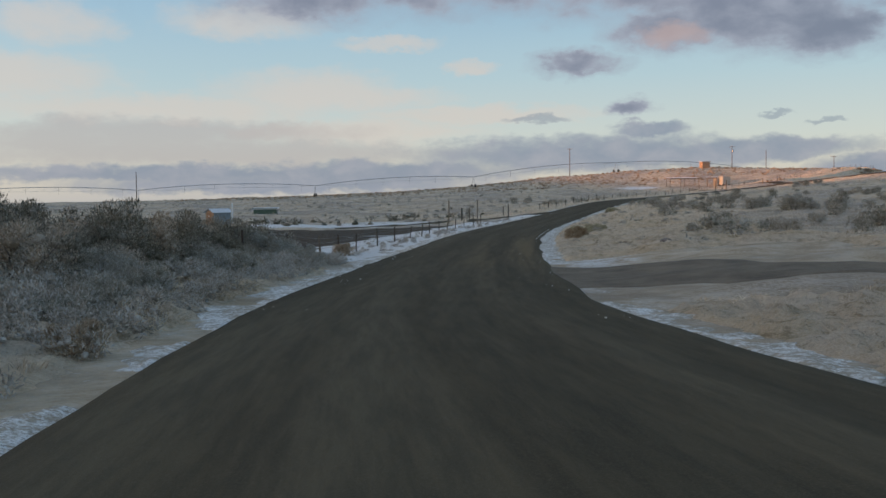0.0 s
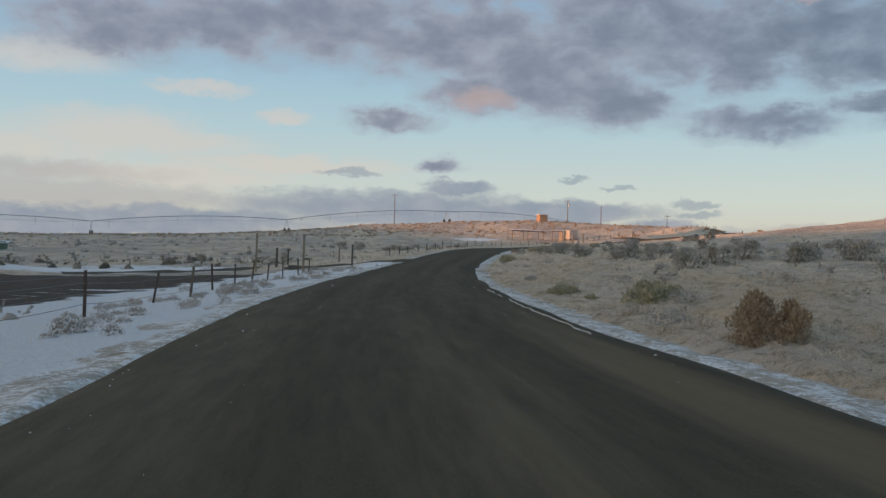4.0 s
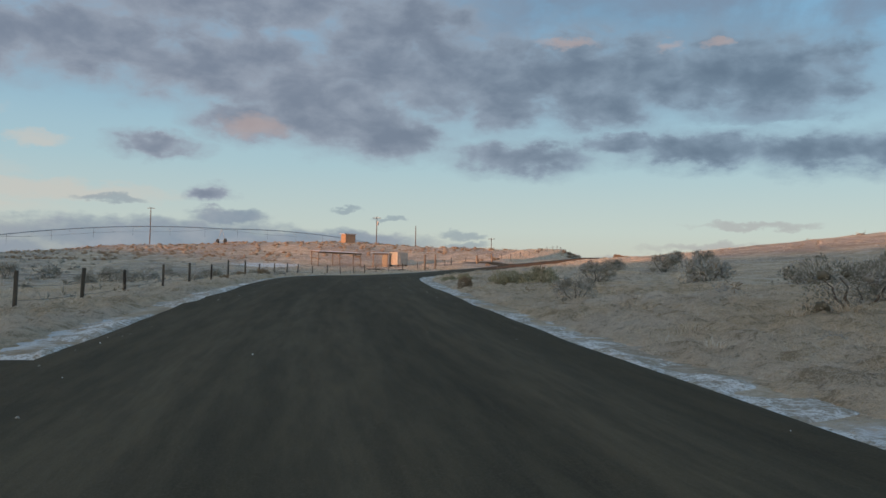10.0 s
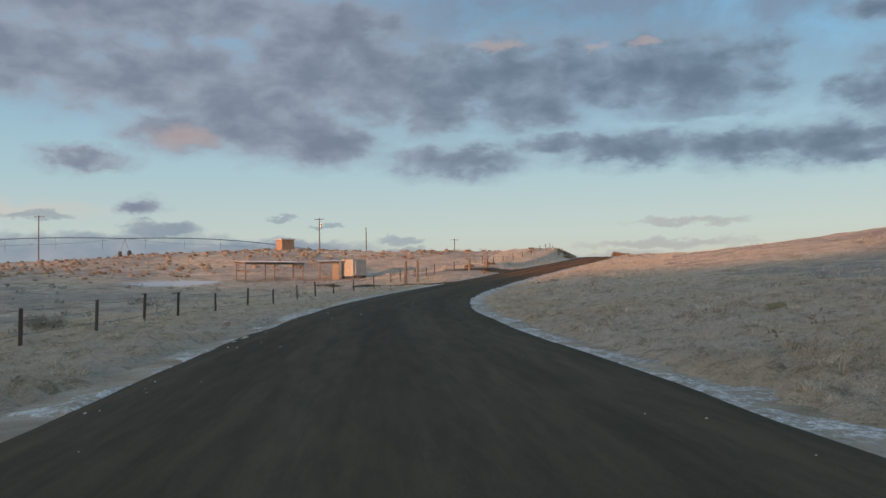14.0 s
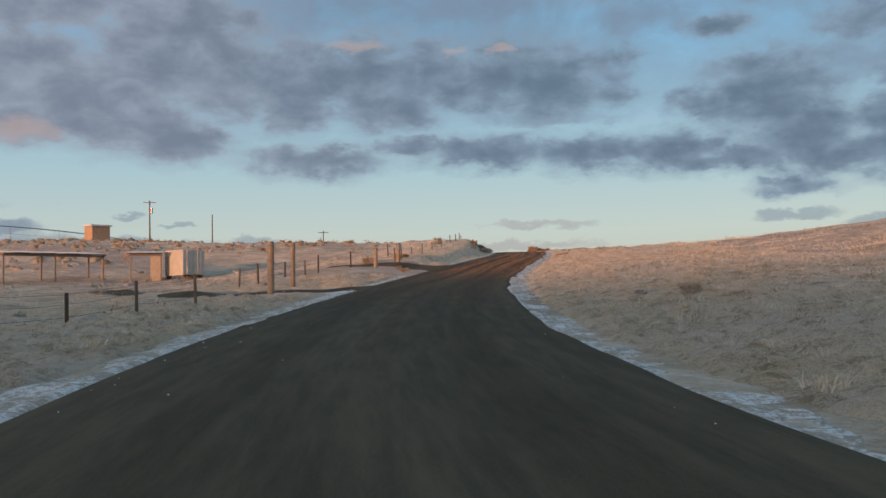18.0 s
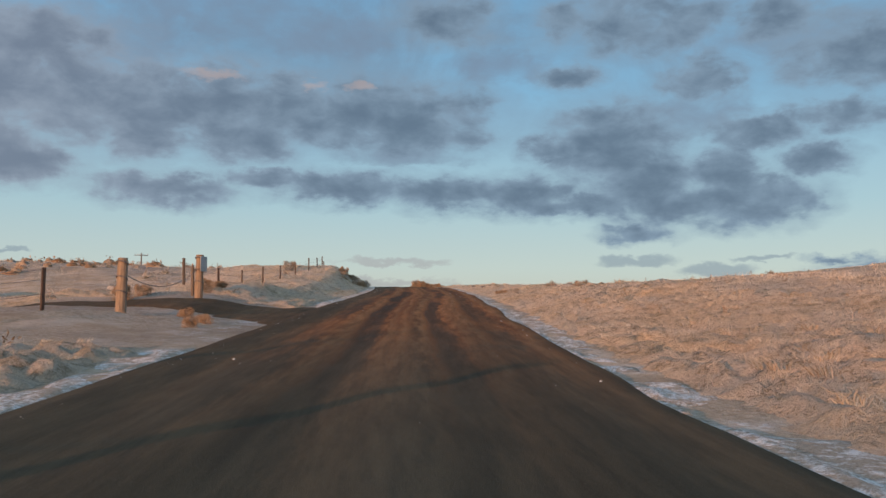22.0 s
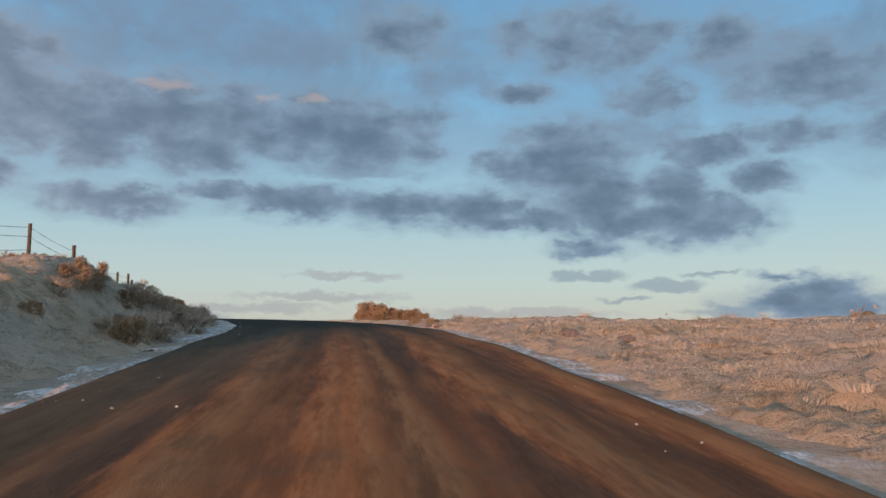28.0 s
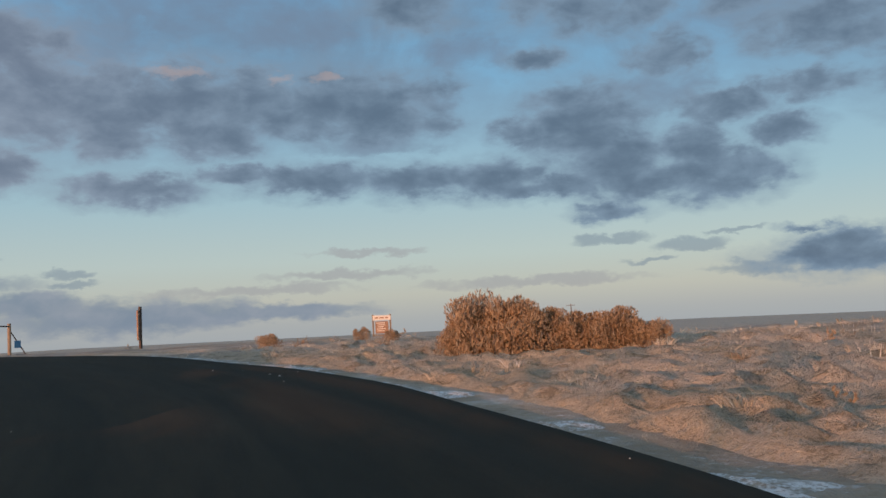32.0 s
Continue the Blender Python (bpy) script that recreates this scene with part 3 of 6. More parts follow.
def along(x, y):
    """For each place: metres along the road, metres to the right of its middle, and the road's height there."""
    x, y = np.atleast_1d(np.asarray(x, float)), np.atleast_1d(np.asarray(y, float))
    s, off, h = np.empty(len(x)), np.empty(len(x)), np.empty(len(x))
    for i in range(0, len(x), 4000):
        d = (x[i:i + 4000, None] - LINE[None, :, 0]) ** 2 + (y[i:i + 4000, None] - LINE[None, :, 1]) ** 2
        j = d.argmin(1)
        dx, dy = x[i:i + 4000] - LINE[j, 0], y[i:i + 4000] - LINE[j, 1]
        t = TANGENT[j]
        s[i:i + 4000] = RUN[j] + dx * t[:, 0] + dy * t[:, 1]
        side = dx * t[:, 1] - dy * t[:, 0]
        off[i:i + 4000] = np.sign(side) * np.maximum(np.abs(side), np.sqrt(d[np.arange(len(j)), j]) * 0.9999)
        h[i:i + 4000] = LINE[j, 2]
    return s, off, h


def smooth(a, b, v):
    t = np.clip((v - a) / (b - a), 0, 1)
    return t * t * (3 - 2 * t)


def land(x, y):
    """The height of the open land, without the road."""
    x, y = np.atleast_1d(np.asarray(x, float)), np.atleast_1d(np.asarray(y, float))
    z = np.zeros(len(x))
    far = np.hypot(x - 40, y - 190)
    squeeze = np.where(far > 260, 260 + (far - 260) * 0.12, far) / np.maximum(far, 1)
    squeeze = np.where(far > 900, (260 + 640 * 0.12) / np.maximum(far, 1), squeeze)
    u, v = 40 + (x - 40) * squeeze, 190 + (y - 190) * squeeze
    for i in range(0, len(x), 20000):
        d = np.hypot(u[i:i + 20000, None] - NODES[None, :, 0], v[i:i + 20000, None] - NODES[None, :, 1]) + 1e-9
        z[i:i + 20000] = (d * d * np.log(d)) @ WEIGHTS[:len(NODES)] + WEIGHTS[-3] + WEIGHTS[-2] * u[i:i + 20000] + WEIGHTS[-1] * v[i:i + 20000]
    w = smooth(250, 620, far)
    z = z * (1 - w) + w * (-8 - 55 * smooth(500, 4200, far))
    # the long ridge to the west, behind which the sun goes down
    ridge = np.exp(-((x + 330) / 70) ** 2) * smooth(-900, -500, y) * (1 - smooth(320, 440, y))
    crest = np.interp(y, *zip(*RIDGE)) + 0.7 * wave(x, y, 60, 5) + 0.4 * wave(x, y, 23, 6)
    return z * (1 - ridge) + ridge * crest


RIDGE = ((-400, 40), (40, 38), (80, 37), (112, 36), (134, 34.2), (155, 34), (190, 35), (250, 37.5), (330, 37))      # its crest dips in the middle


def ground(x, y):
    """The height of the ground, with the road's bed, verges and small unevenness."""
    x, y = np.atleast_1d(np.asarray(x, float)), np.atleast_1d(np.asarray(y, float))
    s, off, h = along(x, y)
    z = land(x, y)
    d = np.abs(off)
    bump = 0.10 * wave(x, y, 7, 1) + 0.04 * wave(x, y, 3.4, 2) + 0.025 * wave(x, y, 2.2, 12) * smooth(HALF + 2, HALF + 4, d) + 0.25 * wave(x, y, 26, 3) * smooth(10, 40, d)
    cut_bank = smooth(262, 272, s) * (1 - smooth(318, 330, s)) * (off < 0)      # the low bank under the fence on the climb
    w = smooth(HALF - 0.2, HALF + 6.0, d) * (1 - cut_bank) + smooth(HALF + 1.0, HALF + 3.8, d) * cut_bank
    z = z + cut_bank * 0.45 * smooth(HALF + 1.0, HALF + 3.8, d) * (1 - smooth(9.5, 20, d))
    verge = h - 0.05 - 0.05 * smooth(HALF, HALF + 1.6, d)
    bed = verge - 0.3 * (1 - smooth(HALF - 1.4, HALF - 0.2, d))
    z = z + 0.5 * np.exp(-((s - 342) / 7.5) ** 2) * smooth(3.4, 5.4, -off) * (1 - smooth(8, 14, -off))      # the steep bank at the bend
    bed = bed + 0.5 * np.exp(-((s - 342) / 7.5) ** 2) * smooth(3.4, 5.4, -off)
    return np.where(d < 40, bed * (1 - w) + z * w, z) + bump * smooth(HALF + 0.3, HALF + 4, d)


def ground_at(x, y):
    return float(ground([x], [y])[0])


# ---- builders ----
def mesh_of(bm, name, mat=None, soft=False):
    me = bpy.data.meshes.new(name)
    bm.normal_update()
    bm.to_mesh(me)
    bm.free()
    if mat:
        me.materials.append(mat)
    if soft:
        me.polygons.foreach_set("use_smooth", [True] * len(me.polygons))
    return me


def mesh_from(name, verts, faces, mat, soft=True):
    me = bpy.data.meshes.new(name)
    verts, faces = np.asarray(verts, np.float32), np.asarray(faces, np.int32)
    n = faces.shape[1]
    me.vertices.add(len(verts))
    me.vertices.foreach_set("co", verts.ravel())
    me.loops.add(faces.size)
    me.loops.foreach_set("vertex_index", faces.ravel())
    me.polygons.add(len(faces))
    me.polygons.foreach_set("loop_start", np.arange(0, faces.size, n, dtype=np.int32))
    if soft:
        me.polygons.foreach_set("use_smooth", np.ones(len(faces), bool))
    me.materials.append(mat)
    me.update(calc_edges=True)
    return me


def attribute(me, name, values):
    a = me.attributes.new(name, "FLOAT", "POINT")
    a.data.foreach_set("value", np.asarray(values, np.float32))


def thing(name, at, turn=0.0, label="", category="", group="", kind=""):
    ob = new(name)
    ob.matrix_basis = pose(*at, 0, 0, turn)
    ob.empty_display_size = 0.3
    return tagged(ob, label, category, group, kind)


def part(name, bm, mat, parent, label="", at=None):
    me = bm if isinstance(bm, bpy.types.Mesh) else mesh_of(bm, name, mat)
    ob = new(name, me)
    ob.parent = parent
    if at is not None:
        ob.matrix_basis = at
    return tagged(ob, label)


def box(bm, c, s, turn=0.0, bevel=0.0):
    m = Matrix.Translation(c) @ Matrix.Rotation(radians(turn), 4, "Z") @ Matrix.Diagonal((*s, 1))
    made = bmesh.ops.create_cube(bm, size=1.0, matrix=m)["verts"]
    if bevel:
        edges = list({e for v in made for e in v.link_edges})
        bmesh.ops.bevel(bm, geom=edges, offset=bevel, segments=1, affect="EDGES")
    return bm


def rod(bm, p, q, r, r2=None, n=8, caps=True):
    p, q = Vector(p), Vector(q)
    d = q - p
    m = Matrix.Translation((p + q) / 2) @ d.to_track_quat("Z", "Y").to_matrix().to_4x4()
    bmesh.ops.create_cone(bm, cap_ends=caps, segments=n, radius1=r, radius2=r if r2 is None else r2, depth=d.length, matrix=m)
    return bm


def fresh():
    return bmesh.new()


# ---- ground, road, verges ----
def steps_out(lo, hi, step, far):
    """Places along one axis: even inside, ever wider outside."""
    inner, out = list(np.arange(lo, hi, step)), []
    d, w = 0.0, step
    while d < far:
        w *= 1.16
        d += w
        out.append(d)
    return np.array([lo - o for o in reversed(out)] + inner + [hi + o for o in out])


def build_ground():
    gx, gy = steps_out(-60, 205, 0.95, 4300), steps_out(-12, 360, 0.95, 4300)
    xx, yy = np.meshgrid(gx, gy)
    x, y = xx.ravel(), yy.ravel()
    z = ground(x, y)
    s, off, _ = along(x, y)
    i = np.arange(len(gx) * len(gy)).reshape(len(gy), len(gx))
    faces = np.stack([i[:-1, :-1], i[:-1, 1:], i[1:, 1:], i[1:, :-1]], -1).reshape(-1, 4)
    me = mesh_from("ground", np.column_stack([x, y, z]), faces, EARTH)
    near = np.exp(-((np.abs(off) - HALF - 0.5) / 1.7) ** 2)
    snow = 0.36 * near
    # thin snow beside the fenced field, at its entrance, and a white sheet below the hut
    snow += 0.95 * smooth(33, 39, s + 1.5 * wave(x, y, 3, 77)) * (1 - smooth(104, 113, s)) * smooth(-13, -11, off) * (1 - smooth(-5.5, -3.0, off))
    for a, b, k in ((106, 128, 0.5), (226, 243, 0.36), (252, 271, 0.10)):      # ploughed snow where the driveways turn off
        snow += k * smooth(a, a + 3, s) * (1 - smooth(b - 4, b, s)) * (1 - smooth(-4.4, -3.4, off)) * smooth(-14, -8, off)
    snow += 0.55 * np.maximum(0, wave(x * 0.22 + 0.1 * y, y, 1.9, 71)) * smooth(30, 40, s) * (1 - smooth(95, 105, s)) * smooth(-44, -18, off) * (off < -7)
    snow += 0.8 * np.exp(-(((x - 60) * 0.93 - (y - 276) * 0.36) / 9) ** 2 - (((y - 276) * 0.93 + (x - 60) * 0.36) / 7) ** 2)
    snow += 0.7 * np.exp(-((y - 121 - 0.10 * x) / 9) ** 2) * smooth(-75, -60, x) * (1 - smooth(-6, 6, x))
    snow += 0.5 * np.exp(-((s - 34) / 7) ** 2 - ((off - 5.6) / 1.6) ** 2) + 0.45 * np.exp(-((s - 232) / 6) ** 2 - ((off + 5.6) / 2) ** 2)
    soil = smooth(-72, -66, x) * (1 - smooth(-14, -9, off)) * smooth(72, 78, y + 0.25 * x) * (1 - smooth(106, 111, y + 0.06 * x)) * (off < -8)
    soil = np.maximum(soil * 0.95, 0.85 * smooth(-72, -66, x) * (1 - smooth(-13.0, -11.0, off)) * smooth(36, 46, y + 0.25 * x) * (1 - smooth(106, 111, y + 0.06 * x)) * (off < -8) * smooth(28, 34, s))
    attribute(me, "snow", snow)
    attribute(me, "soil", soil)
    tagged(new("ground", me), "frosted dry grass steppe rising to low hills", "ground", kind="structure")


def crown(off, run):
    """The road's cross-section: a slight crown and shallow wheel ruts, deeper on the climb."""
    rut = 0.012 + 0.022 * smooth(225, 265, run)
    return 0.05 * (1 - (off / HALF) ** 2) + rut * np.sin(off * 4.1 + 0.6 + 0.4 * np.sin(run * 0.05))


def edge_wobble(run, seed):
    return 0.10 * wave(run, run * 0, 9, seed) + 0.03 * wave(run, run * 0, 3.3, seed + 1)


def build_road():
    n, cols = len(LINE), np.linspace(-1, 1, 29)
    left, right = -HALF + edge_wobble(RUN, 11), HALF + edge_wobble(RUN, 13)
    rows = []
    for c in cols:
        off = np.where(c < 0, -c * left, c * right)
        z = LINE[:, 2] + crown(off, RUN)
        rows.append(np.column_stack([LINE[:, 0] + TANGENT[:, 1] * off, LINE[:, 1] - TANGENT[:, 0] * off, z, off]))
    for k, edge in ((0, -0.25), (-1, 0.25)):      # the broken edge runs down into the verge
        low_edge = rows[k].copy()
        low_edge[:, 0] += TANGENT[:, 1] * edge
        low_edge[:, 1] -= TANGENT[:, 0] * edge
        low_edge[:, 2] -= 0.16
        rows.insert(0 if k == 0 else len(rows), low_edge)
    v = np.concatenate(rows)
    i = np.arange(len(rows) * n).reshape(len(rows), n)
    faces = np.stack([i[:-1, :-1], i[:-1, 1:], i[1:, 1:], i[1:, :-1]], -1).reshape(-1, 4)[:, ::-1]
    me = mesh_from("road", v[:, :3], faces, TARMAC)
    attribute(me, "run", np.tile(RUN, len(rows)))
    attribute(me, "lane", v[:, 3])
    tagged(new("road", me), "worn dark chip-seal country road with wheel tracks", "road", kind="structure")


def build_side_road(name, points, widths, label, mat=TARMAC):
    """A turning that leaves the road, fanning out where it meets it."""
    line = catmull([(*p, 0) for p in points], 0.5)
    tan = np.gradient(line[:, :2], axis=0)
    tan /= np.linalg.norm(tan, axis=1)[:, None]
    f = np.linspace(0, 1, len(line))
    half = np.interp(f, *zip(*widths))
    cols = np.linspace(-1, 1, 19)
    rows = []
    for c in cols:
        x, y = line[:, 0] + tan[:, 1] * c * half, line[:, 1] - tan[:, 0] * c * half
        s, off, h = along(x, y)
        z = ground(x, y)
        w = 1 - smooth(HALF - 0.3, HALF + 2.0, np.abs(off))
        top = np.maximum(z + 0.045, (h - 0.02) * w + (z + 0.045) * (1 - w))
        z = top + (z - 0.10 - top) * smooth(0.72, 1.0, abs(c) + 0.07 * wave(x, y, 1.7, 19))      # the edges sink into the verge
        z = np.where(np.abs(off) < HALF - 0.2, h - 0.06, z)
        rows.append(np.column_stack([x, y, z, off, s]))
    v = np.concatenate(rows)
    i = np.arange(len(rows) * len(line)).reshape(len(rows), len(line))
    faces = np.stack([i[:-1, :-1], i[:-1, 1:], i[1:, 1:], i[1:, :-1]], -1).reshape(-1, 4)[:, ::-1]
    me = mesh_from(name, v[:, :3], faces, mat)
    attribute(me, "run", v[:, 4])
    attribute(me, "lane", v[:, 3])
    tagged(new(name, me), label, "road", kind="structure")


GAPS = {1: [(17.5, 33.0)], -1: [(113.5, 119.5), (234.5, 238.5), (251.5, 267.0)]}     # where turnings leave the road


def build_snow_bank(side, seed):
    """Ploughed crusts of old snow along the road's edge, in broken pieces."""
    run = np.arange(-12, 352, 0.28)
    x0, y0, h0 = (np.interp(run, RUN, LINE[:, k]) for k in range(3))
    tx, ty = np.interp(run, RUN, TANGENT[:, 0]), np.interp(run, RUN, TANGENT[:, 1])
    strength = 0.62 + 0.45 * wave(run, run * 0, 23, seed) + 0.6 * wave(run, run * 0, 3.1, seed + 1) + 0.4 * wave(run, run * 0, 1.2, seed + 7)
    if side < 0:
        strength += 0.5 * smooth(8, 20, run) * (1 - smooth(108, 114, run)) + 0.15 * smooth(190, 215, run)
    else:
        strength += 0.5 * smooth(32, 36, run) * (1 - smooth(70, 100, run)) + 0.6 * smooth(5, 9, run) * (1 - smooth(20, 24, run)) + 0.4 * smooth(205, 215, run) * (1 - smooth(235, 245, run))
    for a, b in GAPS[side]:
        strength -= 3 * smooth(a - 1.0, a + 0.5, run) * (1 - smooth(b - 0.5, b + 1.0, run))
    wide = np.clip(strength, 0, 1.7)
    cols = [(-0.12, -0.07), (0.03, 0.05), (0.15, 0.08), (0.3, 0.05), (0.45, 0.05), (0.6, 0.03), (0.75, 0.02), (0.9, 0.0), (1.05, -0.09)]
    rows = []
    for f, lift in cols:
        off = HALF + edge_wobble(run, 11 if side < 0 else 13) + f * (0.10 + wide * 0.8) + 0.10 * wave(run, run * 0 + f * 2, 1.6, seed + 2) * f
        x, y = x0 + side * ty * off, y0 - side * tx * off
        z = ground(x, y) if f > 0.2 else h0 - 0.02
        full = smooth(-0.1, 0.45, strength)
        z = z + full * (lift * (0.2 + 0.25 * wide) + (0.022 * wave(x, y, 0.9, seed + 3) + (0.01 + 0.025 * f) * wave(x, y, 1.4, seed + 4)) * (f > 0)) - 0.16 * (1 - full)
        rows.append(np.column_stack([x, y, z]))
    v = np.concatenate(rows)
    i = np.arange(len(rows) * len(run)).reshape(len(rows), len(run))
    faces = np.stack([i[:-1, :-1], i[:-1, 1:], i[1:, 1:], i[1:, :-1]], -1).reshape(-1, 4)
    me = mesh_from("snow_bank", v, faces if side < 0 else faces[:, ::-1], SNOW)
    tagged(new("snow_bank", me), "crusted old snow along the road edge", "snow", kind="stuff")


def build_ice_line(side, inset, seed, ends, broad=1.0):
    """A thin broken line of packed ice that the plough left on the tarmac."""
    run = np.arange(*ends, 0.22)
    x0, y0, h0 = (np.interp(run, RUN, LINE[:, k]) for k in range(3))
    tx, ty = np.interp(run, RUN, TANGENT[:, 0]), np.interp(run, RUN, TANGENT[:, 1])
    on = smooth(-0.15, 0.25, wave(run, run * 0, 11, seed) + 0.6 * wave(run, run * 0, 2.1, seed + 1) + 0.15)
    mid = HALF - inset + 0.12 * wave(run, run * 0, 14, seed + 2) + 0.05 * wave(run, run * 0, 1.4, seed + 3)
    half = 0.004 + 0.011 * broad * on * (1 + 0.5 * wave(run, run * 0, 0.9, seed + 4))
    rows = []
    for f, lift in ((-1.3, -0.01), (-0.6, 0.016), (0.6, 0.02), (1.3, -0.01)):
        off = (mid + f * half) * side
        z = np.where(np.abs(off) < HALF - 0.1, h0 + crown(off, run), np.maximum(h0 - 0.02, ground(x0 + ty * off, y0 - tx * off) + 0.01)) + np.where(on > 0.05, lift, -0.03)
        rows.append(np.column_stack([x0 + ty * off, y0 - tx * off, z]))
    i = np.arange(len(rows) * len(run)).reshape(len(rows), len(run))
    faces = np.stack([i[:-1, :-1], i[:-1, 1:], i[1:, 1:], i[1:, :-1]], -1).reshape(-1, 4)
    me = mesh_from("ice_line", np.concatenate(rows), faces if side < 0 else faces[:, ::-1], SNOW)
    tagged(new("ice_line", me), "thin broken line of packed ice on the tarmac", "ice", kind="stuff")


build_ground()
build_road()
build_ice_line(1, 0.30, 51, (55, 72))
build_ice_line(-1, 0.10, 56, (84, 114), 4.0)
build_ice_line(-1, -0.25, 59, (84, 112.5), 3.0)
build_side_road("turning", [(0.5, 27.0), (5.0, 24.2), (9.5, 21.0), (17, 18.0), (32, 14)], [(0, 6.5), (0.12, 5.0), (0.3, 2.3), (1, 2.0)], "gravel turning that leaves the road", GRAVEL)
build_side_road("field_entrance", [(15.5, 114.0), (12.6, 117.2), (9.0, 118.9), (0.0, 118.6), (-14, 115)], [(0, 4.6), (0.12, 2.9), (0.3, 2.1), (1, 2.0)], "dark gravel entrance to the fenced field")
build_side_road("driveway", [(73.4, 219.4), (71.3, 221.8), (69.2, 224.0), (66.0, 228.0), (66, 240)], [(0, 3.2), (0.13, 1.7), (0.3, 1.4), (1, 1.4)], "frosted gravel driveway between tall gate posts")
build_side_road("upper_driveway", [(92.2, 238.2), (90.2, 240.8), (87.6, 243.2), (84, 248), (82, 262)], [(0, 8.0), (0.10, 4.6), (0.26, 2.0), (1, 1.5)], "frosted gravel driveway with a chain across")


def tussocks(x, y, cell, seed):
    """Heights, 0 to 1, of rounded tufts that stand close together, combed over by the wind."""
    u, v = (x + 0.06 * wave(x, y, 1.1, seed)) / cell, (y + 0.06 * wave(x, y, 0.9, seed + 1)) / cell
    iu, iv = np.floor(u).astype(int), np.floor(v).astype(int)
    best = np.zeros(len(x))
    for du in (-1, 0, 1):
        for dv in (-1, 0, 1):
            a, b = iu + du, iv + dv
            k = (a * 73856093 ^ b * 19349663 ^ seed * 83492791) & 0xFFFFFF
            r1, r2, r3, r4 = ((k * q % 9973) / 9973.0 for q in (31, 127, 521, 1999))
            d = np.hypot(u - a - r1, (v - b - r2) * (0.75 + 0.5 * r4)) / (0.30 + 0.38 * r3)
            best = np.maximum(best, np.clip(1 - d * d, 0, 1) ** 0.7 * (0.25 + 0.75 * r4))
    return best


def mat_height(x, y, s, off):
    """How high the matted grass stands over the soil; below nought where there is none."""
    d = np.abs(off)
    m = smooth(HALF + 0.3, HALF + 1.3, d) * (1 - smooth(14.5, 17.5, d))
    for side, gaps in GAPS.items():
        for a, b in gaps:
            m = m * (1 - (off * side > 0) * smooth(a - 2.0, a - 0.5, s) * (1 - smooth(b + 0.5, b + 2.0, s)) * (1 - smooth(12, 14, d)))
    m = m * (1 - (off < 0) * smooth(28, 33, s) * (1 - smooth(110, 114, s)))
    heap = 0.25 * np.maximum(tussocks(x, y, 0.56, 3), 0.8 * tussocks(x + 5.3, y + 1.7, 0.43, 8)) + 0.015 * wave(x, y, 0.5, 21)
    heap = heap * (0.85 + 0.35 * wave(x, y, 7, 5))
    return (heap + 0.03) * m - 0.12 * (1 - m)


def build_mat(side):
    """Matted bunch grass beside the road, in close rounded tufts."""
    run, offs = np.arange(-11, 351, 0.19), np.concatenate([np.arange(HALF + 0.25, 8.5, 0.16), np.arange(8.5, 18.0, 0.32)])
    rr, oo = np.meshgrid(run, offs * side)
    rr, oo = rr.ravel(), oo.ravel()
    x = np.interp(rr, RUN, LINE[:, 0]) + np.interp(rr, RUN, TANGENT[:, 1]) * oo
    y = np.interp(rr, RUN, LINE[:, 1]) - np.interp(rr, RUN, TANGENT[:, 0]) * oo
    s, off, _ = along(x, y)
    z = ground(x, y) + mat_height(x, y, s, off)
    i = np.arange(len(rr)).reshape(len(offs), len(run))
    faces = np.stack([i[:-1, :-1], i[:-1, 1:], i[1:, 1:], i[1:, :-1]], -1).reshape(-1, 4)
    me = mesh_from("grass_mat", np.column_stack([x, y, z]), faces if side < 0 else faces[:, ::-1], MAT)
    tagged(new("grass_mat", me), "matted tufts of frosted cream-coloured grass", "grass", kind="stuff")


build_mat(-1)
build_mat(1)
build_snow_bank(-1, 31)
build_snow_bank(1, 41)


# ---- fences ----
def post_mesh(height, wide, mat, name="post", rounded=False):
    bm = fresh()
    if rounded:
        rod(bm, (0, 0, -0.3), (0, 0, height), wide / 2, wide / 2 * 0.9, 9)
    else:
        box(bm, (0, 0, height / 2 - 0.15), (wide, wide * 0.8, height + 0.3), 0, wide * 0.12)
    return mesh_of(bm, name, mat)


def tube(bm, points, r, n=8):
    """A round pipe along the points, in one piece."""
    last = None
    for i, c in enumerate(points):
        d = (points[min(i + 1, len(points) - 1)] - points[max(i - 1, 0)]).normalized()
        side = d.cross(Vector((0, 0, 1))).normalized()
        up = side.cross(d)
        ring = [bm.verts.new(c + (side * math.cos(6.2832 * k / n) + up * math.sin(6.2832 * k / n)) * r) for k in range(n)]
        if last:
            for k in range(n):
                bm.faces.new((last[k], last[(k + 1) % n], ring[(k + 1) % n], ring[k]))
        last = ring


def sag(bm, p, q, r, drop, n=6):
    """A wire that hangs between two points."""
    p, q = Vector(p), Vector(q)
    tube(bm, [p.lerp(q, i / n) - Vector((0, 0, drop * 4 * i / n * (1 - i / n))) for i in range(n + 1)], r, 4)


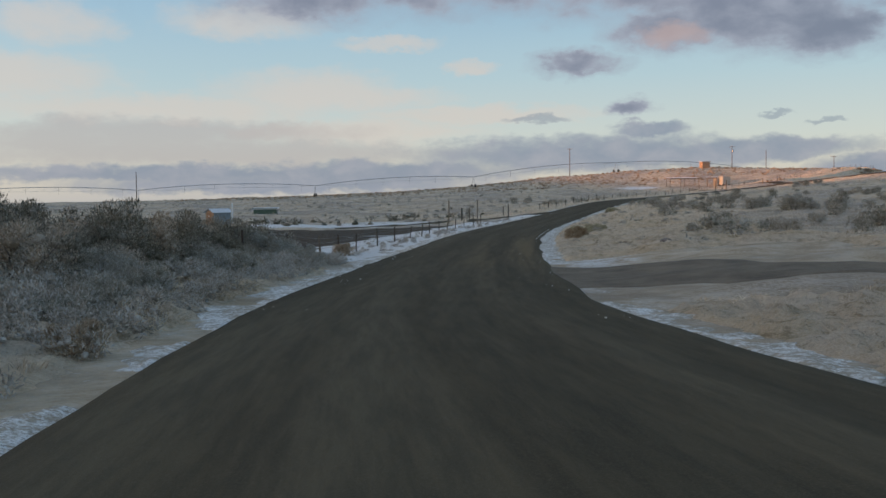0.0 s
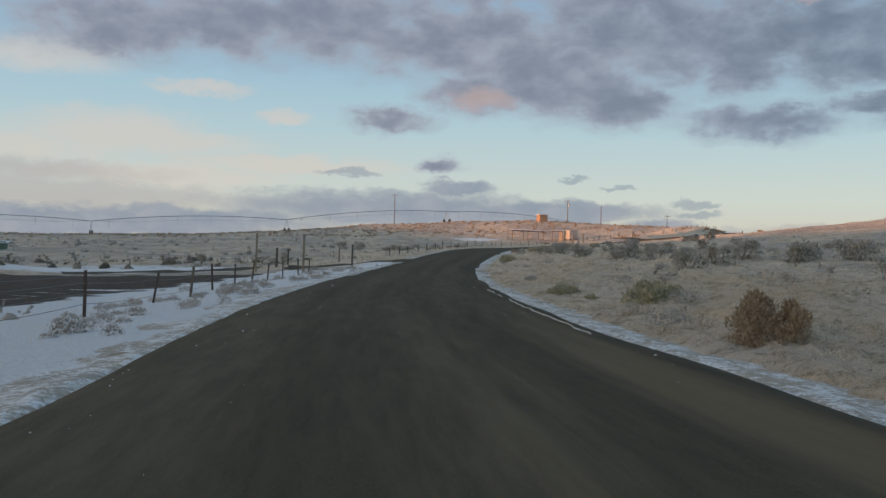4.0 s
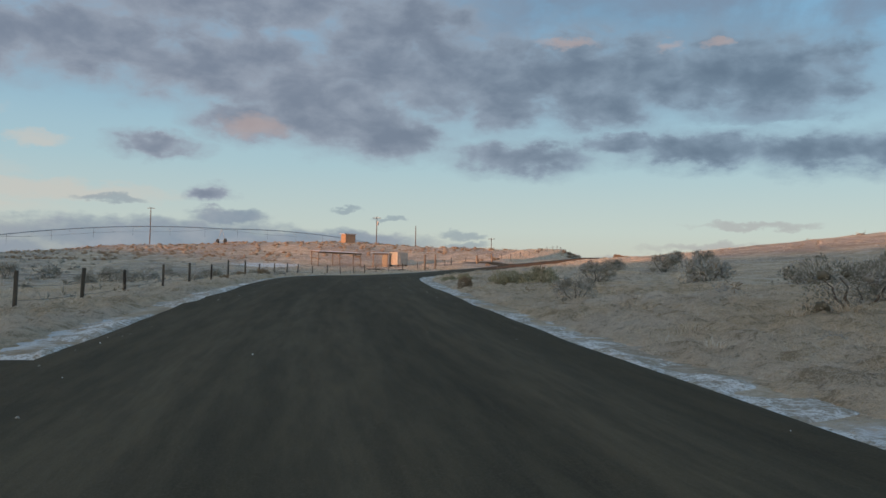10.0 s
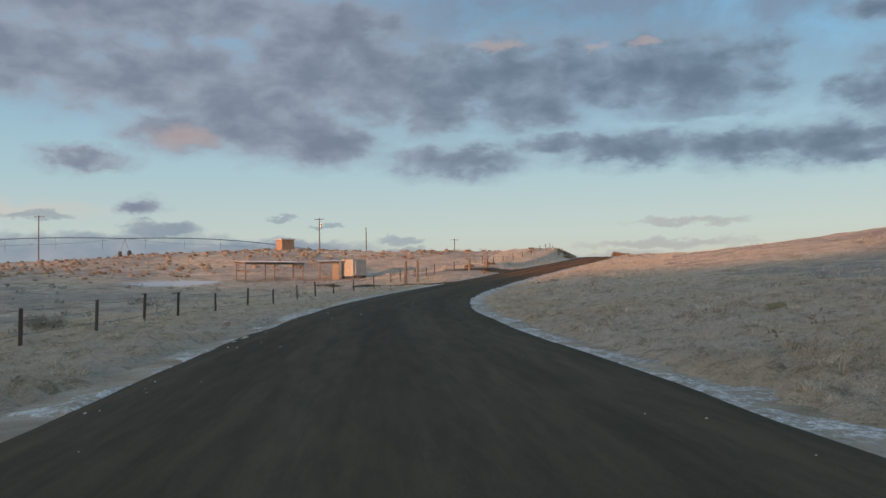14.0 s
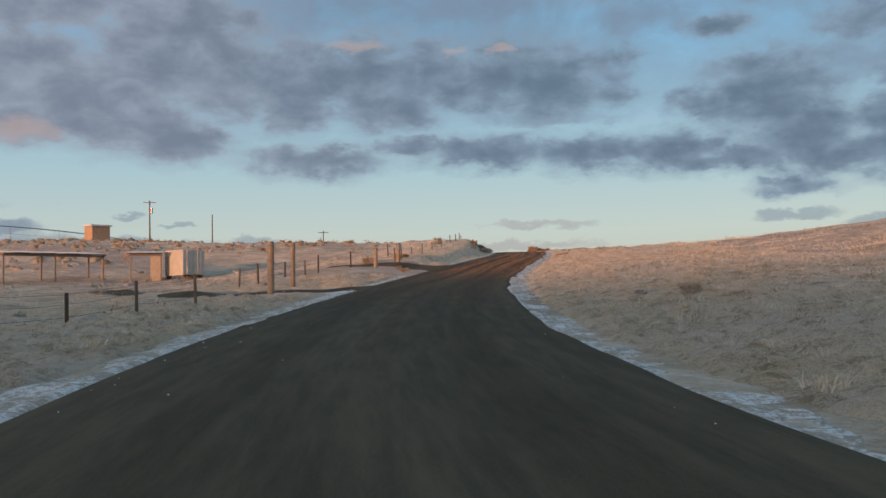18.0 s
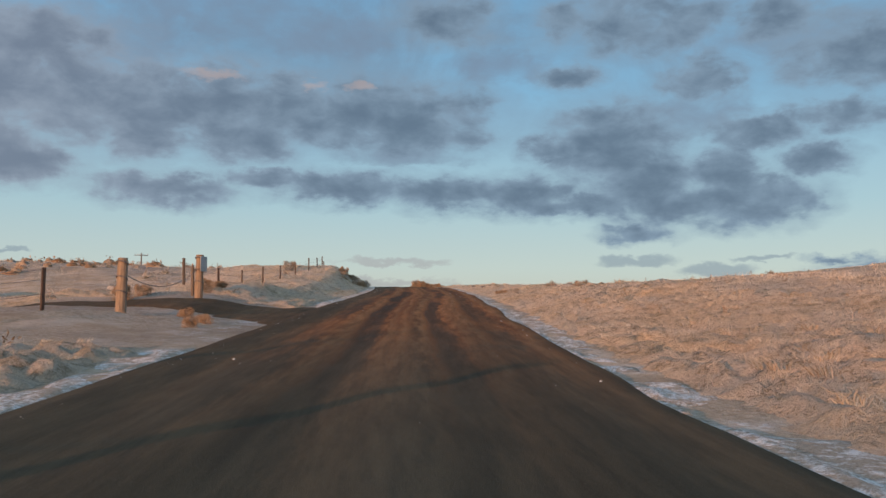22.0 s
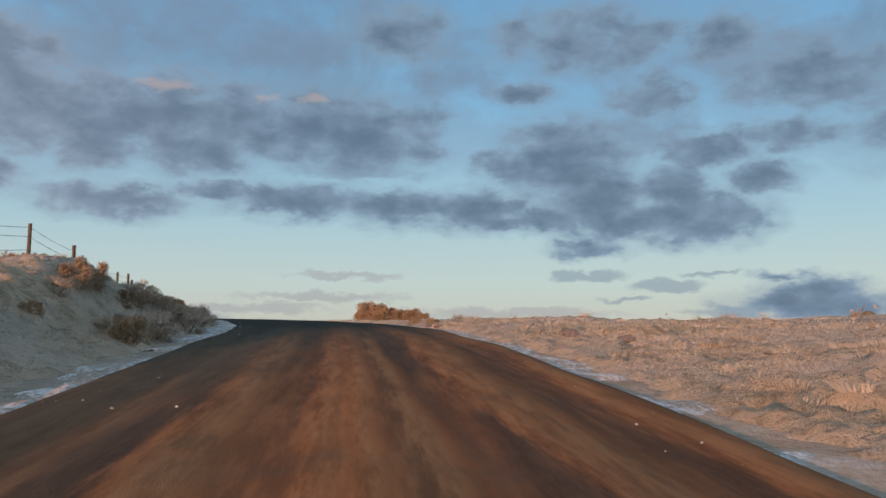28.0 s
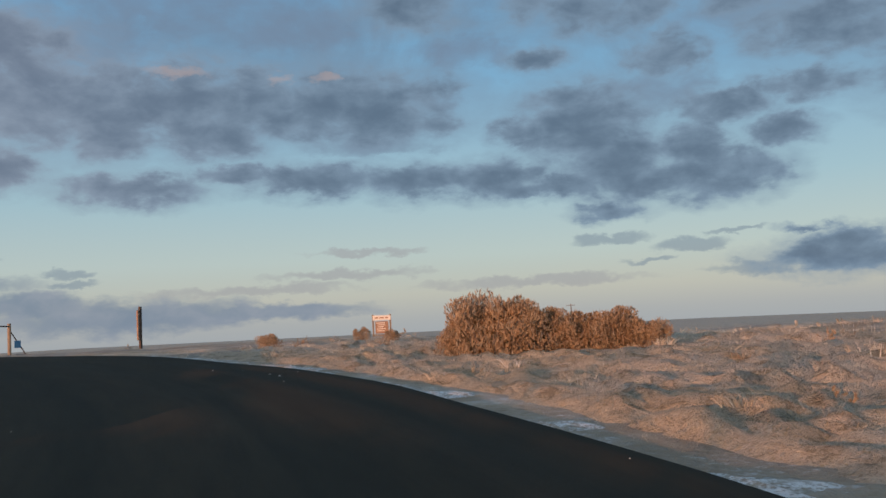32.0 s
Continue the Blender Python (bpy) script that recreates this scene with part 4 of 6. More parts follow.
def build_fence(places, mesh_list, wires, label, drop=0.03, lean=2.0, seed=1):
    """Posts at the given places, with strands of wire from post to post."""
    r = random.Random(seed)
    x, y = places[0][:2]
    base = Vector((x, y, ground_at(x, y)))
    fence = thing("fence", base, 0, label, "fence")
    feet = []
    for i, p in enumerate(places):
        foot = Vector((p[0], p[1], ground_at(p[0], p[1])))
        tilt = p[2] if len(p) > 2 else r.uniform(-lean, lean)
        part("post", mesh_list[i % len(mesh_list)], None, fence, at=Matrix.Translation(foot - base) @ pose(0, 0, 0, r.uniform(-lean, lean), tilt, r.uniform(-20, 20)))
        feet.append(foot - base)
    for a, b in zip(feet, feet[1:]):
        if (b - a).length > 14:
            continue
        for h in wires:
            bm = fresh()
            sag(bm, a + Vector((0, 0, h)), b + Vector((0, 0, h)), 0.006, drop * r.uniform(0.3, 1.6))
            part("wire", bm, WIRE, fence)
    return fence


THIN = [post_mesh(1.05, 0.075, STEEL_POST), post_mesh(1.0, 0.065, STEEL_POST), post_mesh(1.12, 0.085, DARK_WOOD)]
STOUT = [post_mesh(1.1, 0.11, DARK_WOOD, rounded=True), post_mesh(1.2, 0.10, DARK_WOOD), post_mesh(1.05, 0.09, STEEL_POST)]


def beside(run, off):
    """The place so many metres along the road and to the right of its middle."""
    return (float(np.interp(run, RUN, LINE[:, 0]) + np.interp(run, RUN, TANGENT[:, 1]) * off), float(np.interp(run, RUN, LINE[:, 1]) - np.interp(run, RUN, TANGENT[:, 0]) * off))


build_fence([(-6.8, 30.5), (-6.3, 36.3), (-5.7, 41.6), (-5.3, 45.4), (-4.8, 49.3), (-4.1, 55.8), (-3.4, 62.6), (-2.6, 69.4, 9), (-1.8, 74.1, 5), (-1.2, 78.1, -2), (-0.4, 82.6), (0.35, 87.2, 6), (1.2, 91.7, 4), (2.2, 96.6), (3.4, 101.8), (4.4, 106.5)],
            THIN, (0.28, 0.52, 0.76, 0.96), "leaning rusty steel posts with barbed wire beside the field", seed=3)
build_fence([beside(s, np.interp(s, (110, 127, 150, 180, 215, 228), (-6.3, -7.4, -8.0, -9.0, -9.3, -7.6))) for s in (132, 137.8, 143.3, 149.6, 155, 160.2, 165, 170.8, 176, 181.8, 186.8, 191.2, 197, 202.8, 208, 213, 216.4, 219.4, 223, 227)],
            STOUT, (0.4, 0.75, 1.0), "short dark posts with wire along the road", seed=5)
build_fence([beside(s, o) for s, o in ((240.5, -10.4), (244.5, -10.8), (248.5, -10.6), (251.2, -10.2), (253.5, -10.0), (256.6, -8.6))], STOUT, (0.4, 0.75, 1.0), "short dark posts with wire between the driveways", seed=6)
build_fence([beside(s, o) for s, o in ((266.6, -7.6), (270.5, -9.0), (277, -9.2), (283.2, -9.4), (290.8, -9.6), (297, -9.4), (304, -9.2), (310.8, -8.8), (315.5, -8.4), (319.5, -8.2), (324.5, -8.2))] + [(135.4, 289.8), (139.3, 294.5), (140.8, 296.0), (141.3, 296.5)], STOUT, (0.4, 0.75, 1.0), "dark posts with wire on the bank above the road", seed=7)


# ---- gate posts ----
def build_gate_post(x, y, height, wide, mat, label, sign=False):
    post = thing("gate_post", (x, y, ground_at(x, y)), 15, label, "gate post", "tall posts beside the driveways")
    bm = fresh()
    rod(bm, (0, 0, -0.3), (0.02, 0, height), wide / 2, wide / 2 * 0.86, 12)
    part("timber", bm, mat, post)
    for h in (0.35, 0.62, 0.9):
        bm = fresh()
        rod(bm, (0, 0, height * h), (0.012, 0, height * h + 0.03), wide / 2 + 0.012, n=12)
        part("wire_loop", bm, WIRE, post)
    if sign:
        part("notice_plate", box(fresh(), (0.02, -wide / 2 - 0.02, height - 0.32), (0.34, 0.025, 0.52), 0, 0.008), GREY_STEEL, post, "small grey metal plate")
    return post


build_gate_post(66.7, 221.0, 2.25, 0.30, OLD_WOOD, "tall weathered timber gate post beside the driveway")
build_gate_post(71.2, 227.0, 2.3, 0.26, OLD_WOOD, "tall weathered timber gate post beside the driveway")
build_gate_post(84.6, 238.85, 1.42, 0.30, OLD_WOOD, "squared timber gate post at the upper driveway")
build_gate_post(90.3, 243.9, 1.5, 0.30, OLD_WOOD, "timber gate post with a small grey plate", True)
build_gate_post(0.7, 112.2, 3.0, 0.17, OLD_WOOD, "tall slim pole at the field entrance")
build_gate_post(4.1, 108.3, 2.9, 0.17, OLD_WOOD, "tall slim pole at the field entrance")
build_gate_post(2.4, 117.4, 1.75, 0.22, DARK_WOOD, "thick dark post beside the field entrance")
build_gate_post(3.5, 121.6, 1.6, 0.14, DARK_WOOD, "dark post beside the field entrance")
build_gate_post(8.3, 124.7, 1.4, 0.12, DARK_WOOD, "dark post beside the field entrance")
build_gate_post(8.0, 111.0, 1.7, 0.15, DARK_WOOD, "dark post beside the field entrance")


def build_chain(a, b, label):
    pa, pb = Vector((a[0], a[1], ground_at(*a) + a_height)), Vector((b[0], b[1], ground_at(*b) + a_height))
    bm = fresh()
    sag(bm, (0, 0, 0), pb - pa, 0.012, 0.5, 16)
    me = mesh_of(bm, "chain", WIRE)
    ob = new("chain", me)
    ob.location = pa
    tagged(ob, label, "chain")


a_height = 1.35
build_chain((66.7, 221.0), (71.2, 227.0), "slack steel cable hung between two gate posts")
a_height = 1.05
build_chain((84.6, 238.85), (90.3, 243.9), "slack rusty chain across the driveway")


# ---- power poles ----
def build_power_pole(x, y, height, arms, can=False, label="wooden power pole"):
    p = thing("power_pole", (x, y, ground_at(x, y)), -30, label, "power pole", "power poles along the hill")
    part("pole", rod(fresh(), (0, 0, -0.5), (0, 0, height), 0.17, 0.11, 10), POLE_WOOD, p)
    for k in range(arms):
        z = height - 0.35 - 0.9 * k
        arm = part("crossarm", box(fresh(), (0, 0.13, z), (2.3, 0.09, 0.12), 0, 0.01), POLE_WOOD, p)
        for dx in (-1.05, -0.4, 0.4, 1.05):
            bm = fresh()
            rod(bm, (dx, 0.13, z + 0.06), (dx, 0.13, z + 0.13), 0.02, n=6)
            rod(bm, (dx, 0.13, z + 0.13), (dx, 0.13, z + 0.24), 0.055, 0.04, 8)
            part("insulator", bm, GREY_STEEL, arm)
    if can:
        bm = fresh()
        rod(bm, (0.36, 0, height - 2.4), (0.36, 0, height - 1.4), 0.22, n=12)
        part("transformer", bm, GREY_STEEL, p)
    return p


build_power_pole(-102.9, 303, 10.2, 0, label="bare wooden power pole on the plain")
build_power_pole(53.5, 380.7, 13.0, 1, label="tall wooden power pole behind the hill")
build_power_pole(112.3, 351, 9.6, 1, True, "wooden power pole with crossarm and transformer")
build_power_pole(128.1, 358.2, 10.0, 0, label="bare wooden power pole on the hill")
build_power_pole(156.4, 361.4, 9.5, 1, label="wooden power pole with one crossarm")
build_power_pole(330, 400, 9.0, 1, label="far wooden power pole beyond the plateau")


# ---- irrigation pivot ----
def build_pivot():
    towers = [Vector((11 + 54.6 * k, 325 + 17.0 * k + (6 if k == 2 else 0), 0)) for k in range(-5, 3)]
    for t in towers:
        t.z = ground_at(t.x, t.y)
    rig = thing("irrigation_pivot", towers[0], 0, "long galvanised centre-pivot irrigation line on wheeled towers", "irrigation pivot")
    o = towers[0]
    out = Vector((-17.0, 54.6, 0)).normalized()
    for t in towers:
        top = t + Vector((0, 0, 3.7))
        bm = fresh()
        for sgn in (-1, 1):
            rod(bm, t + out * 1.9 * sgn + Vector((0, 0, 0.7)) - o, top - o, 0.06, n=6)
        rod(bm, t + out * 1.9 + Vector((0, 0, 0.7)) - o, t - out * 1.9 + Vector((0, 0, 0.7)) - o, 0.07, n=6)
        frame_part = part("tower", bm, GREY_STEEL, rig)
        for sgn in (-1, 1):
            c = t + out * 1.9 * sgn + Vector((0, 0, 0.6)) - o
            bm = fresh()
            rod(bm, c - Vector((0.16, 0.05, 0)), c + Vector((0.16, 0.05, 0)), 0.6, n=14)
            part("wheel", bm, BLACK_METAL, frame_part)
    for a, b in zip(towers, towers[1:]):
        pa, pb = a + Vector((0, 0, 3.75)) - o, b + Vector((0, 0, 3.75)) - o
        pipe, truss, drops = fresh(), fresh(), fresh()
        last, low_last = None, None
        for i in range(13):
            t = i / 12
            q = pa.lerp(pb, t) + Vector((0, 0, 1.3 * 4 * t * (1 - t)))
            u = q - Vector((0, 0, 1.25 * min(1, 6 * t * (1 - t))))
            if last is not None:
                rod(truss, low_last, u, 0.025, n=4, caps=False)
            if 0 < i < 12:
                for sgn in (-1, 1):
                    rod(truss, q + (pb - pa) * 0.02 * sgn, u, 0.022, n=4, caps=False)
                if i % 2:
                    rod(drops, q + Vector((0, 0, 0)), q - Vector((0, 0, 2.3)), 0.022, n=5)
            last, low_last = q, u
        tube(pipe, [pa.lerp(pb, i / 12) + Vector((0, 0, 1.3 * 4 * i / 12 * (1 - i / 12))) for i in range(13)], 0.10, 8)
        span = part("pipe", pipe, GREY_STEEL, rig)
        part("truss", truss, GREY_STEEL, span)
        part("drop_hose", drops, BLACK_METAL, span)


build_pivot()


# ---- sheds ----
def corrugated(length, width, mat, waves, name="roof"):
    """A sheet of ribbed tin with thickness, level, its middle at the origin."""
    n = waves * 4
    bm = fresh()
    rows = []
    for i in range(n + 1):
        x = -length / 2 + length * i / n
        z = 0.018 * math.sin(i * math.pi / 2)
        rows.append([bm.verts.new((x, sgn * width / 2, z + dz)) for sgn in (-1, 1) for dz in (0, 0.012)])
    for a, b in zip(rows, rows[1:]):
        for i, j in ((0, 2), (3, 1), (1, 0), (2, 3)):
            bm.faces.new((a[i], a[j], b[j], b[i]))
    for r in (rows[0], rows[-1]):
        bm.faces.new((r[0], r[2], r[3], r[1]))
    bmesh.ops.recalc_face_normals(bm, faces=bm.faces)
    return mesh_of(bm, name, mat)


def build_container(x, y, turn):
    c = thing("shipping_container", (x, y, ground_at(x, y)), turn, "white steel storage container standing on blocks", "container")
    L, Wd, H, lift = 2.84, 2.44, 2.42, 0.22
    body = part("body", box(fresh(), (0, 0, lift + H / 2), (L - 0.1, Wd - 0.1, H - 0.06)), CREAM, c)
    for sx in (-1, 1):
        for sy in (-1, 1):
            part("corner_post", box(fresh(), (sx * (L / 2 - 0.06), sy * (Wd / 2 - 0.06), lift + H / 2), (0.12, 0.12, H), 0, 0.01), CREAM, body)
            part("block", box(fresh(), (sx * (L / 2 - 0.25), sy * (Wd / 2 - 0.25), lift / 2 - 0.03), (0.4, 0.3, lift + 0.1)), DARK_WOOD, c, "dark timber block")
    for sy in (-1, 1):
        for k in range(13):
            part("rib", box(fresh(), (-L / 2 + 0.22 + k * (L - 0.44) / 12, sy * (Wd / 2 - 0.045), lift + H / 2), (0.11, 0.035, H - 0.25), 0, 0.008), CREAM, body)
        part("rail", box(fresh(), (0, sy * (Wd / 2 - 0.05), lift + 0.06), (L - 0.24, 0.1, 0.12)), CREAM, body)
        part("rail", box(fresh(), (0, sy * (Wd / 2 - 0.05), lift + H - 0.06), (L - 0.24, 0.1, 0.12)), CREAM, body)
    for sy in (-1, 1):
        d = part("door", box(fresh(), (L / 2 - 0.02, sy * Wd / 4, lift + H / 2), (0.06, Wd / 2 - 0.14, H - 0.2), 0, 0.01), CREAM, c, "white steel double door leaf")
        for dy in (-0.18, 0.16):
            part("lock_rod", rod(fresh(), (L / 2 + 0.04, sy * Wd / 4 + dy, lift + 0.12), (L / 2 + 0.04, sy * Wd / 4 + dy, lift + H - 0.12), 0.017, n=6), GREY_STEEL, d)
        part("handle", box(fresh(), (L / 2 + 0.055, sy * Wd / 4 + 0.05, lift + 1.05), (0.02, 0.36, 0.04)), GREY_STEEL, d)
    return c


def build_shelter(x, y, turn, length, width, low, high, bays, label, roof_mat, walls=False):
    """An open shelter: a sloping tin roof on timber posts."""
    s = thing("open_shelter", (x, y, ground_at(x, y)), turn, label, "shelter")
    for i in range(bays + 1):
        px = -length / 2 + 0.15 + i * (length - 0.3) / bays
        for py, h in ((-width / 2 + 0.15, low), (width / 2 - 0.15, high)):
            part("post", box(fresh(), (px, py, h / 2 - 0.2), (0.14, 0.14, h + 0.4), 0, 0.012), OLD_WOOD, s)
    slope = math.degrees(math.atan2(high - low, width))
    for py, h in ((-width / 2 + 0.15, low), (width / 2 - 0.15, high)):
        part("beam", box(fresh(), (0, py, h + 0.05), (length, 0.09, 0.17), 0, 0.01), OLD_WOOD, s)
    for i in range(bays * 2 + 1):
        px = -length / 2 + 0.05 + i * (length - 0.1) / (bays * 2)
        part("rafter", box(fresh(), (0, 0, 0), (0.06, width + 0.5, 0.13)), OLD_WOOD, s, at=pose(px, 0, (low + high) / 2 + 0.19, slope, 0, 0))
    part("roof", corrugated(length + 0.5, width + 0.7, roof_mat, int(length * 4)), None, s, at=pose(0, 0, (low + high) / 2 + 0.29, slope, 0, 0))
    if walls:
        for i in range(int(width / 0.2)):
            for px in (length / 2 - 0.05, length * 0.16):
                part("board", box(fresh(), (px, -width / 2 + 0.12 + i * 0.2, (low + high) / 4), (0.03, 0.19, (low + high) / 2 - 0.1)), CREAM_BOARD, s)
        for i in range(int(length * 0.32 / 0.2)):
            for py in (width / 2 - 0.06, -width / 2 + 0.06):
                part("board", box(fresh(), (length * 0.17 + 0.12 + i * 0.2, py, low / 2 - 0.1), (0.19, 0.03, low)), CREAM_BOARD, s)
    return s


def build_hut(x, y, turn, wide, deep, high, wall_mat, label, roof_mat=ROOF_TIN, over=0.35, door=True):
    h = thing("hut", (x, y, ground_at(x, y)), turn, label, "hut")
    n = max(4, int(wide / 0.22))
    for k in range(n):
        for sy in (-1, 1):
            part("board", box(fresh(), (-wide / 2 + wide * (k + 0.5) / n, sy * deep / 2, high / 2 - 0.1), (wide / n * 0.96, 0.05, high + 0.2), 0, 0.004), wall_mat, h)
    n = max(4, int(deep / 0.22))
    for k in range(n):
        for sx in (-1, 1):
            part("board", box(fresh(), (sx * wide / 2, -deep / 2 + deep * (k + 0.5) / n, high / 2 - 0.1), (0.05, deep / n * 0.96, high + 0.2), 0, 0.004), wall_mat, h)
    roof = part("roof", box(fresh(), (0, 0, 0), (wide + 2 * over, deep + 2 * over, 0.16), 0, 0.02), roof_mat, h, at=pose(0, 0, high + 0.1, 3, 0, 0))
    part("fascia", box(fresh(), (0, -deep / 2 - over - 0.02, high + 0.06), (wide + 2 * over, 0.04, 0.22)), wall_mat, roof, at=pose(0, 0, -high - 0.1, -3, 0, 0))
    if door:
        d = part("door", box(fresh(), (wide * 0.1, -deep / 2 - 0.05, 1.0), (0.85, 0.05, 1.98), 0, 0.01), DARK_WOOD, h, "plain dark door")
        part("handle", box(fresh(), (wide * 0.1 + 0.33, -deep / 2 - 0.09, 1.0), (0.03, 0.05, 0.12)), GREY_STEEL, d)
    return h


build_container(84.1, 270.0, -78)
build_shelter(81.0, 271.9, -20, 3.0, 2.4, 2.3, 2.5, 1, "small half-boarded lean-to with a flat roof", PALE_PAINT, True)
build_shelter(72.8, 274.3, 8, 9.4, 3.2, 2.25, 2.5, 2, "long open shelter with a frosted tin roof on posts", ROOF_TIN)
build_hut(94.9, 327.5, 8, 2.8, 2.5, 2.15, PLYWOOD, "brown board hut with a flat roof on the hill", over=0.28, door=False)
def build_outhouse(x, y, turn):
    """A small boarded house with a gable roof, a door in the gable end and one grey side."""
    h = thing("outhouse", (x, y, ground_at(x, y)), turn, "small brown outhouse with a frosted gable roof", "outhouse")
    wide, deep, high, rise = 1.7, 2.6, 1.95, 0.42
    for k in range(9):      # gable boards reach up under the slope
        px = -wide / 2 + wide * (k + 0.5) / 9
        top = high + rise * (1 - abs(px) / (wide / 2))
        for sy in (-1, 1):
            part("board", box(fresh(), (px, sy * deep / 2, top / 2 - 0.1), (wide / 9 * 0.96, 0.04, top + 0.2), 0, 0.004), PLYWOOD, h)
    for k in range(12):
        for sx, mat in ((-1, PLYWOOD), (1, SLATE_BOARD)):
            part("board", box(fresh(), (sx * wide / 2, -deep / 2 + deep * (k + 0.5) / 12, high / 2 - 0.1), (0.04, deep / 12 * 0.96, high + 0.2), 0, 0.004), mat, h)
    slope = math.degrees(math.atan2(rise, wide / 2))
    for sx in (-1, 1):
        part("roof_slope", corrugated(deep + 0.6, math.hypot(wide / 2, rise) + 0.28, ROOF_TIN, 12, "roof_slope"), None, h, "frosted tin roof slope", at=pose(sx * (wide / 4 + 0.08), 0, high + rise / 2 + 0.03, 0, sx * slope, 0) @ pose(0, 0, 0, 0, 0, 90))
    d = part("door", box(fresh(), (-0.1, -deep / 2 - 0.045, 0.95), (0.75, 0.045, 1.85), 0, 0.01), RUST_BOARD, h, "rust-brown board door")
    part("handle", box(fresh(), (0.2, -deep / 2 - 0.085, 0.95), (0.03, 0.04, 0.12)), GREY_STEEL, d)
    part("notice", box(fresh(), (-0.1, -deep / 2 - 0.075, 1.5), (0.2, 0.012, 0.14)), PALE_PAINT, d, "small white notice")


build_outhouse(-28.8, 115.4, -40)
build_hut(-32.9, 167.0, 5, 4.0, 3.0, 0.9, GREEN_TIN, "low far shed with green walls", door=False)
build_hut(-82.0, 170.8, 25, 4.0, 3.0, 1.3, DARK_WOOD, "low far shed with a frosted roof", door=False)

vent = thing("vent_pipe", (-26.6, 113.6, ground_at(-26.6, 113.6)), 0, "tall white plastic pipe beside the outhouse", "pipe")
part("pipe", rod(fresh(), (0, 0, -0.3), (0, 0, 3.1), 0.11, n=12), WHITE_PIPE, vent)
part("cap", rod(fresh(), (0, 0, 3.1), (0, 0, 3.2), 0.14, 0.05, 12), WHITE_PIPE, vent)


# ---- at the top of the climb ----
def build_notice_board(x, y, turn):
    s = thing("notice_board", (x, y, ground_at(x, y)), turn, "brown notice board with a pale header on two posts", "sign")
    for dx in (-0.62, 0.62):
        part("post", box(fresh(), (dx, 0, 0.8), (0.11, 0.11, 2.2), 0, 0.01), OLD_WOOD, s)
    part("panel", box(fresh(), (0, -0.02, 0.98), (0.94, 0.05, 0.86), 0, 0.008), PANEL, s)
    part("header", box(fresh(), (0, -0.03, 1.66), (1.3, 0.06, 0.34), 0, 0.008), PALE_PAINT, s, "pale header board")
    for k, w in enumerate((0.28, 0.4, 0.26)):
        part("lettering", box(fresh(), (-0.38 + k * 0.37, -0.065, 1.66), (w * 0.8, 0.006, 0.09)), PANEL, s)
    for k in range(5):
        part("lettering", box(fresh(), (-0.08 + 0.03 * (k % 2), -0.05, 1.3 - k * 0.14), (0.62 - 0.1 * (k % 3), 0.006, 0.05)), PALE_PAINT, s)
    part("rail", box(fresh(), (0, 0, 0.42), (1.3, 0.05, 0.08)), OLD_WOOD, s)


def build_marker(x, y):
    p = thing("marker_post", (x, y, ground_at(x, y)), 20, "pair of tall rusty steel posts bolted together", "post")
    part("post", box(fresh(), (0.1, 0, 1.35), (0.2, 0.16, 3.3), 0, 0.02), STEEL_POST, p)
    part("plank", box(fresh(), (-0.12, 0.01, 1.75), (0.16, 0.12, 2.0), 0, 0.015), PANEL, p, "narrow brown plank")
    for z in (0.9, 1.7, 2.5):
        part("bolt", rod(fresh(), (-0.12, -0.1, z), (-0.12, -0.06, z), 0.025, n=6), GREY_STEEL, p)


def build_pipe_gate(x, y, turn):
    g = thing("pipe_gate", (x, y, ground_at(x, y)), turn, "rusty pipe frame with stay and small blue plate", "gate")
    part("post", rod(fresh(), (0, 0, -0.3), (0, 0, 4.0), 0.16, n=10), OLD_WOOD, g)
    part("top_rail", rod(fresh(), (0.2, 0, 3.7), (-6.0, 0, 4.0), 0.07, n=8), STEEL_POST, g)
    part("far_post", rod(fresh(), (-5.8, 0, -0.3), (-5.8, 0, 4.0), 0.12, n=10), OLD_WOOD, g)
    part("stay", rod(fresh(), (0.1, 0, 3.3), (2.9, 0, 0.2), 0.05, n=8), STEEL_POST, g)
    part("rail", rod(fresh(), (0, 0, 1.0), (2.2, 0, 1.0), 0.04, n=6), STEEL_POST, g)
    part("plate", box(fresh(), (1.0, -0.08, 2.0), (0.85, 0.04, 0.7), 0, 0.02), BLUE_SIGN, g, "small blue plate")


build_notice_board(187.1, 327.1, -40)
build_marker(173.7, 336.6)
build_pipe_gate(179.7, 368.7, 25)


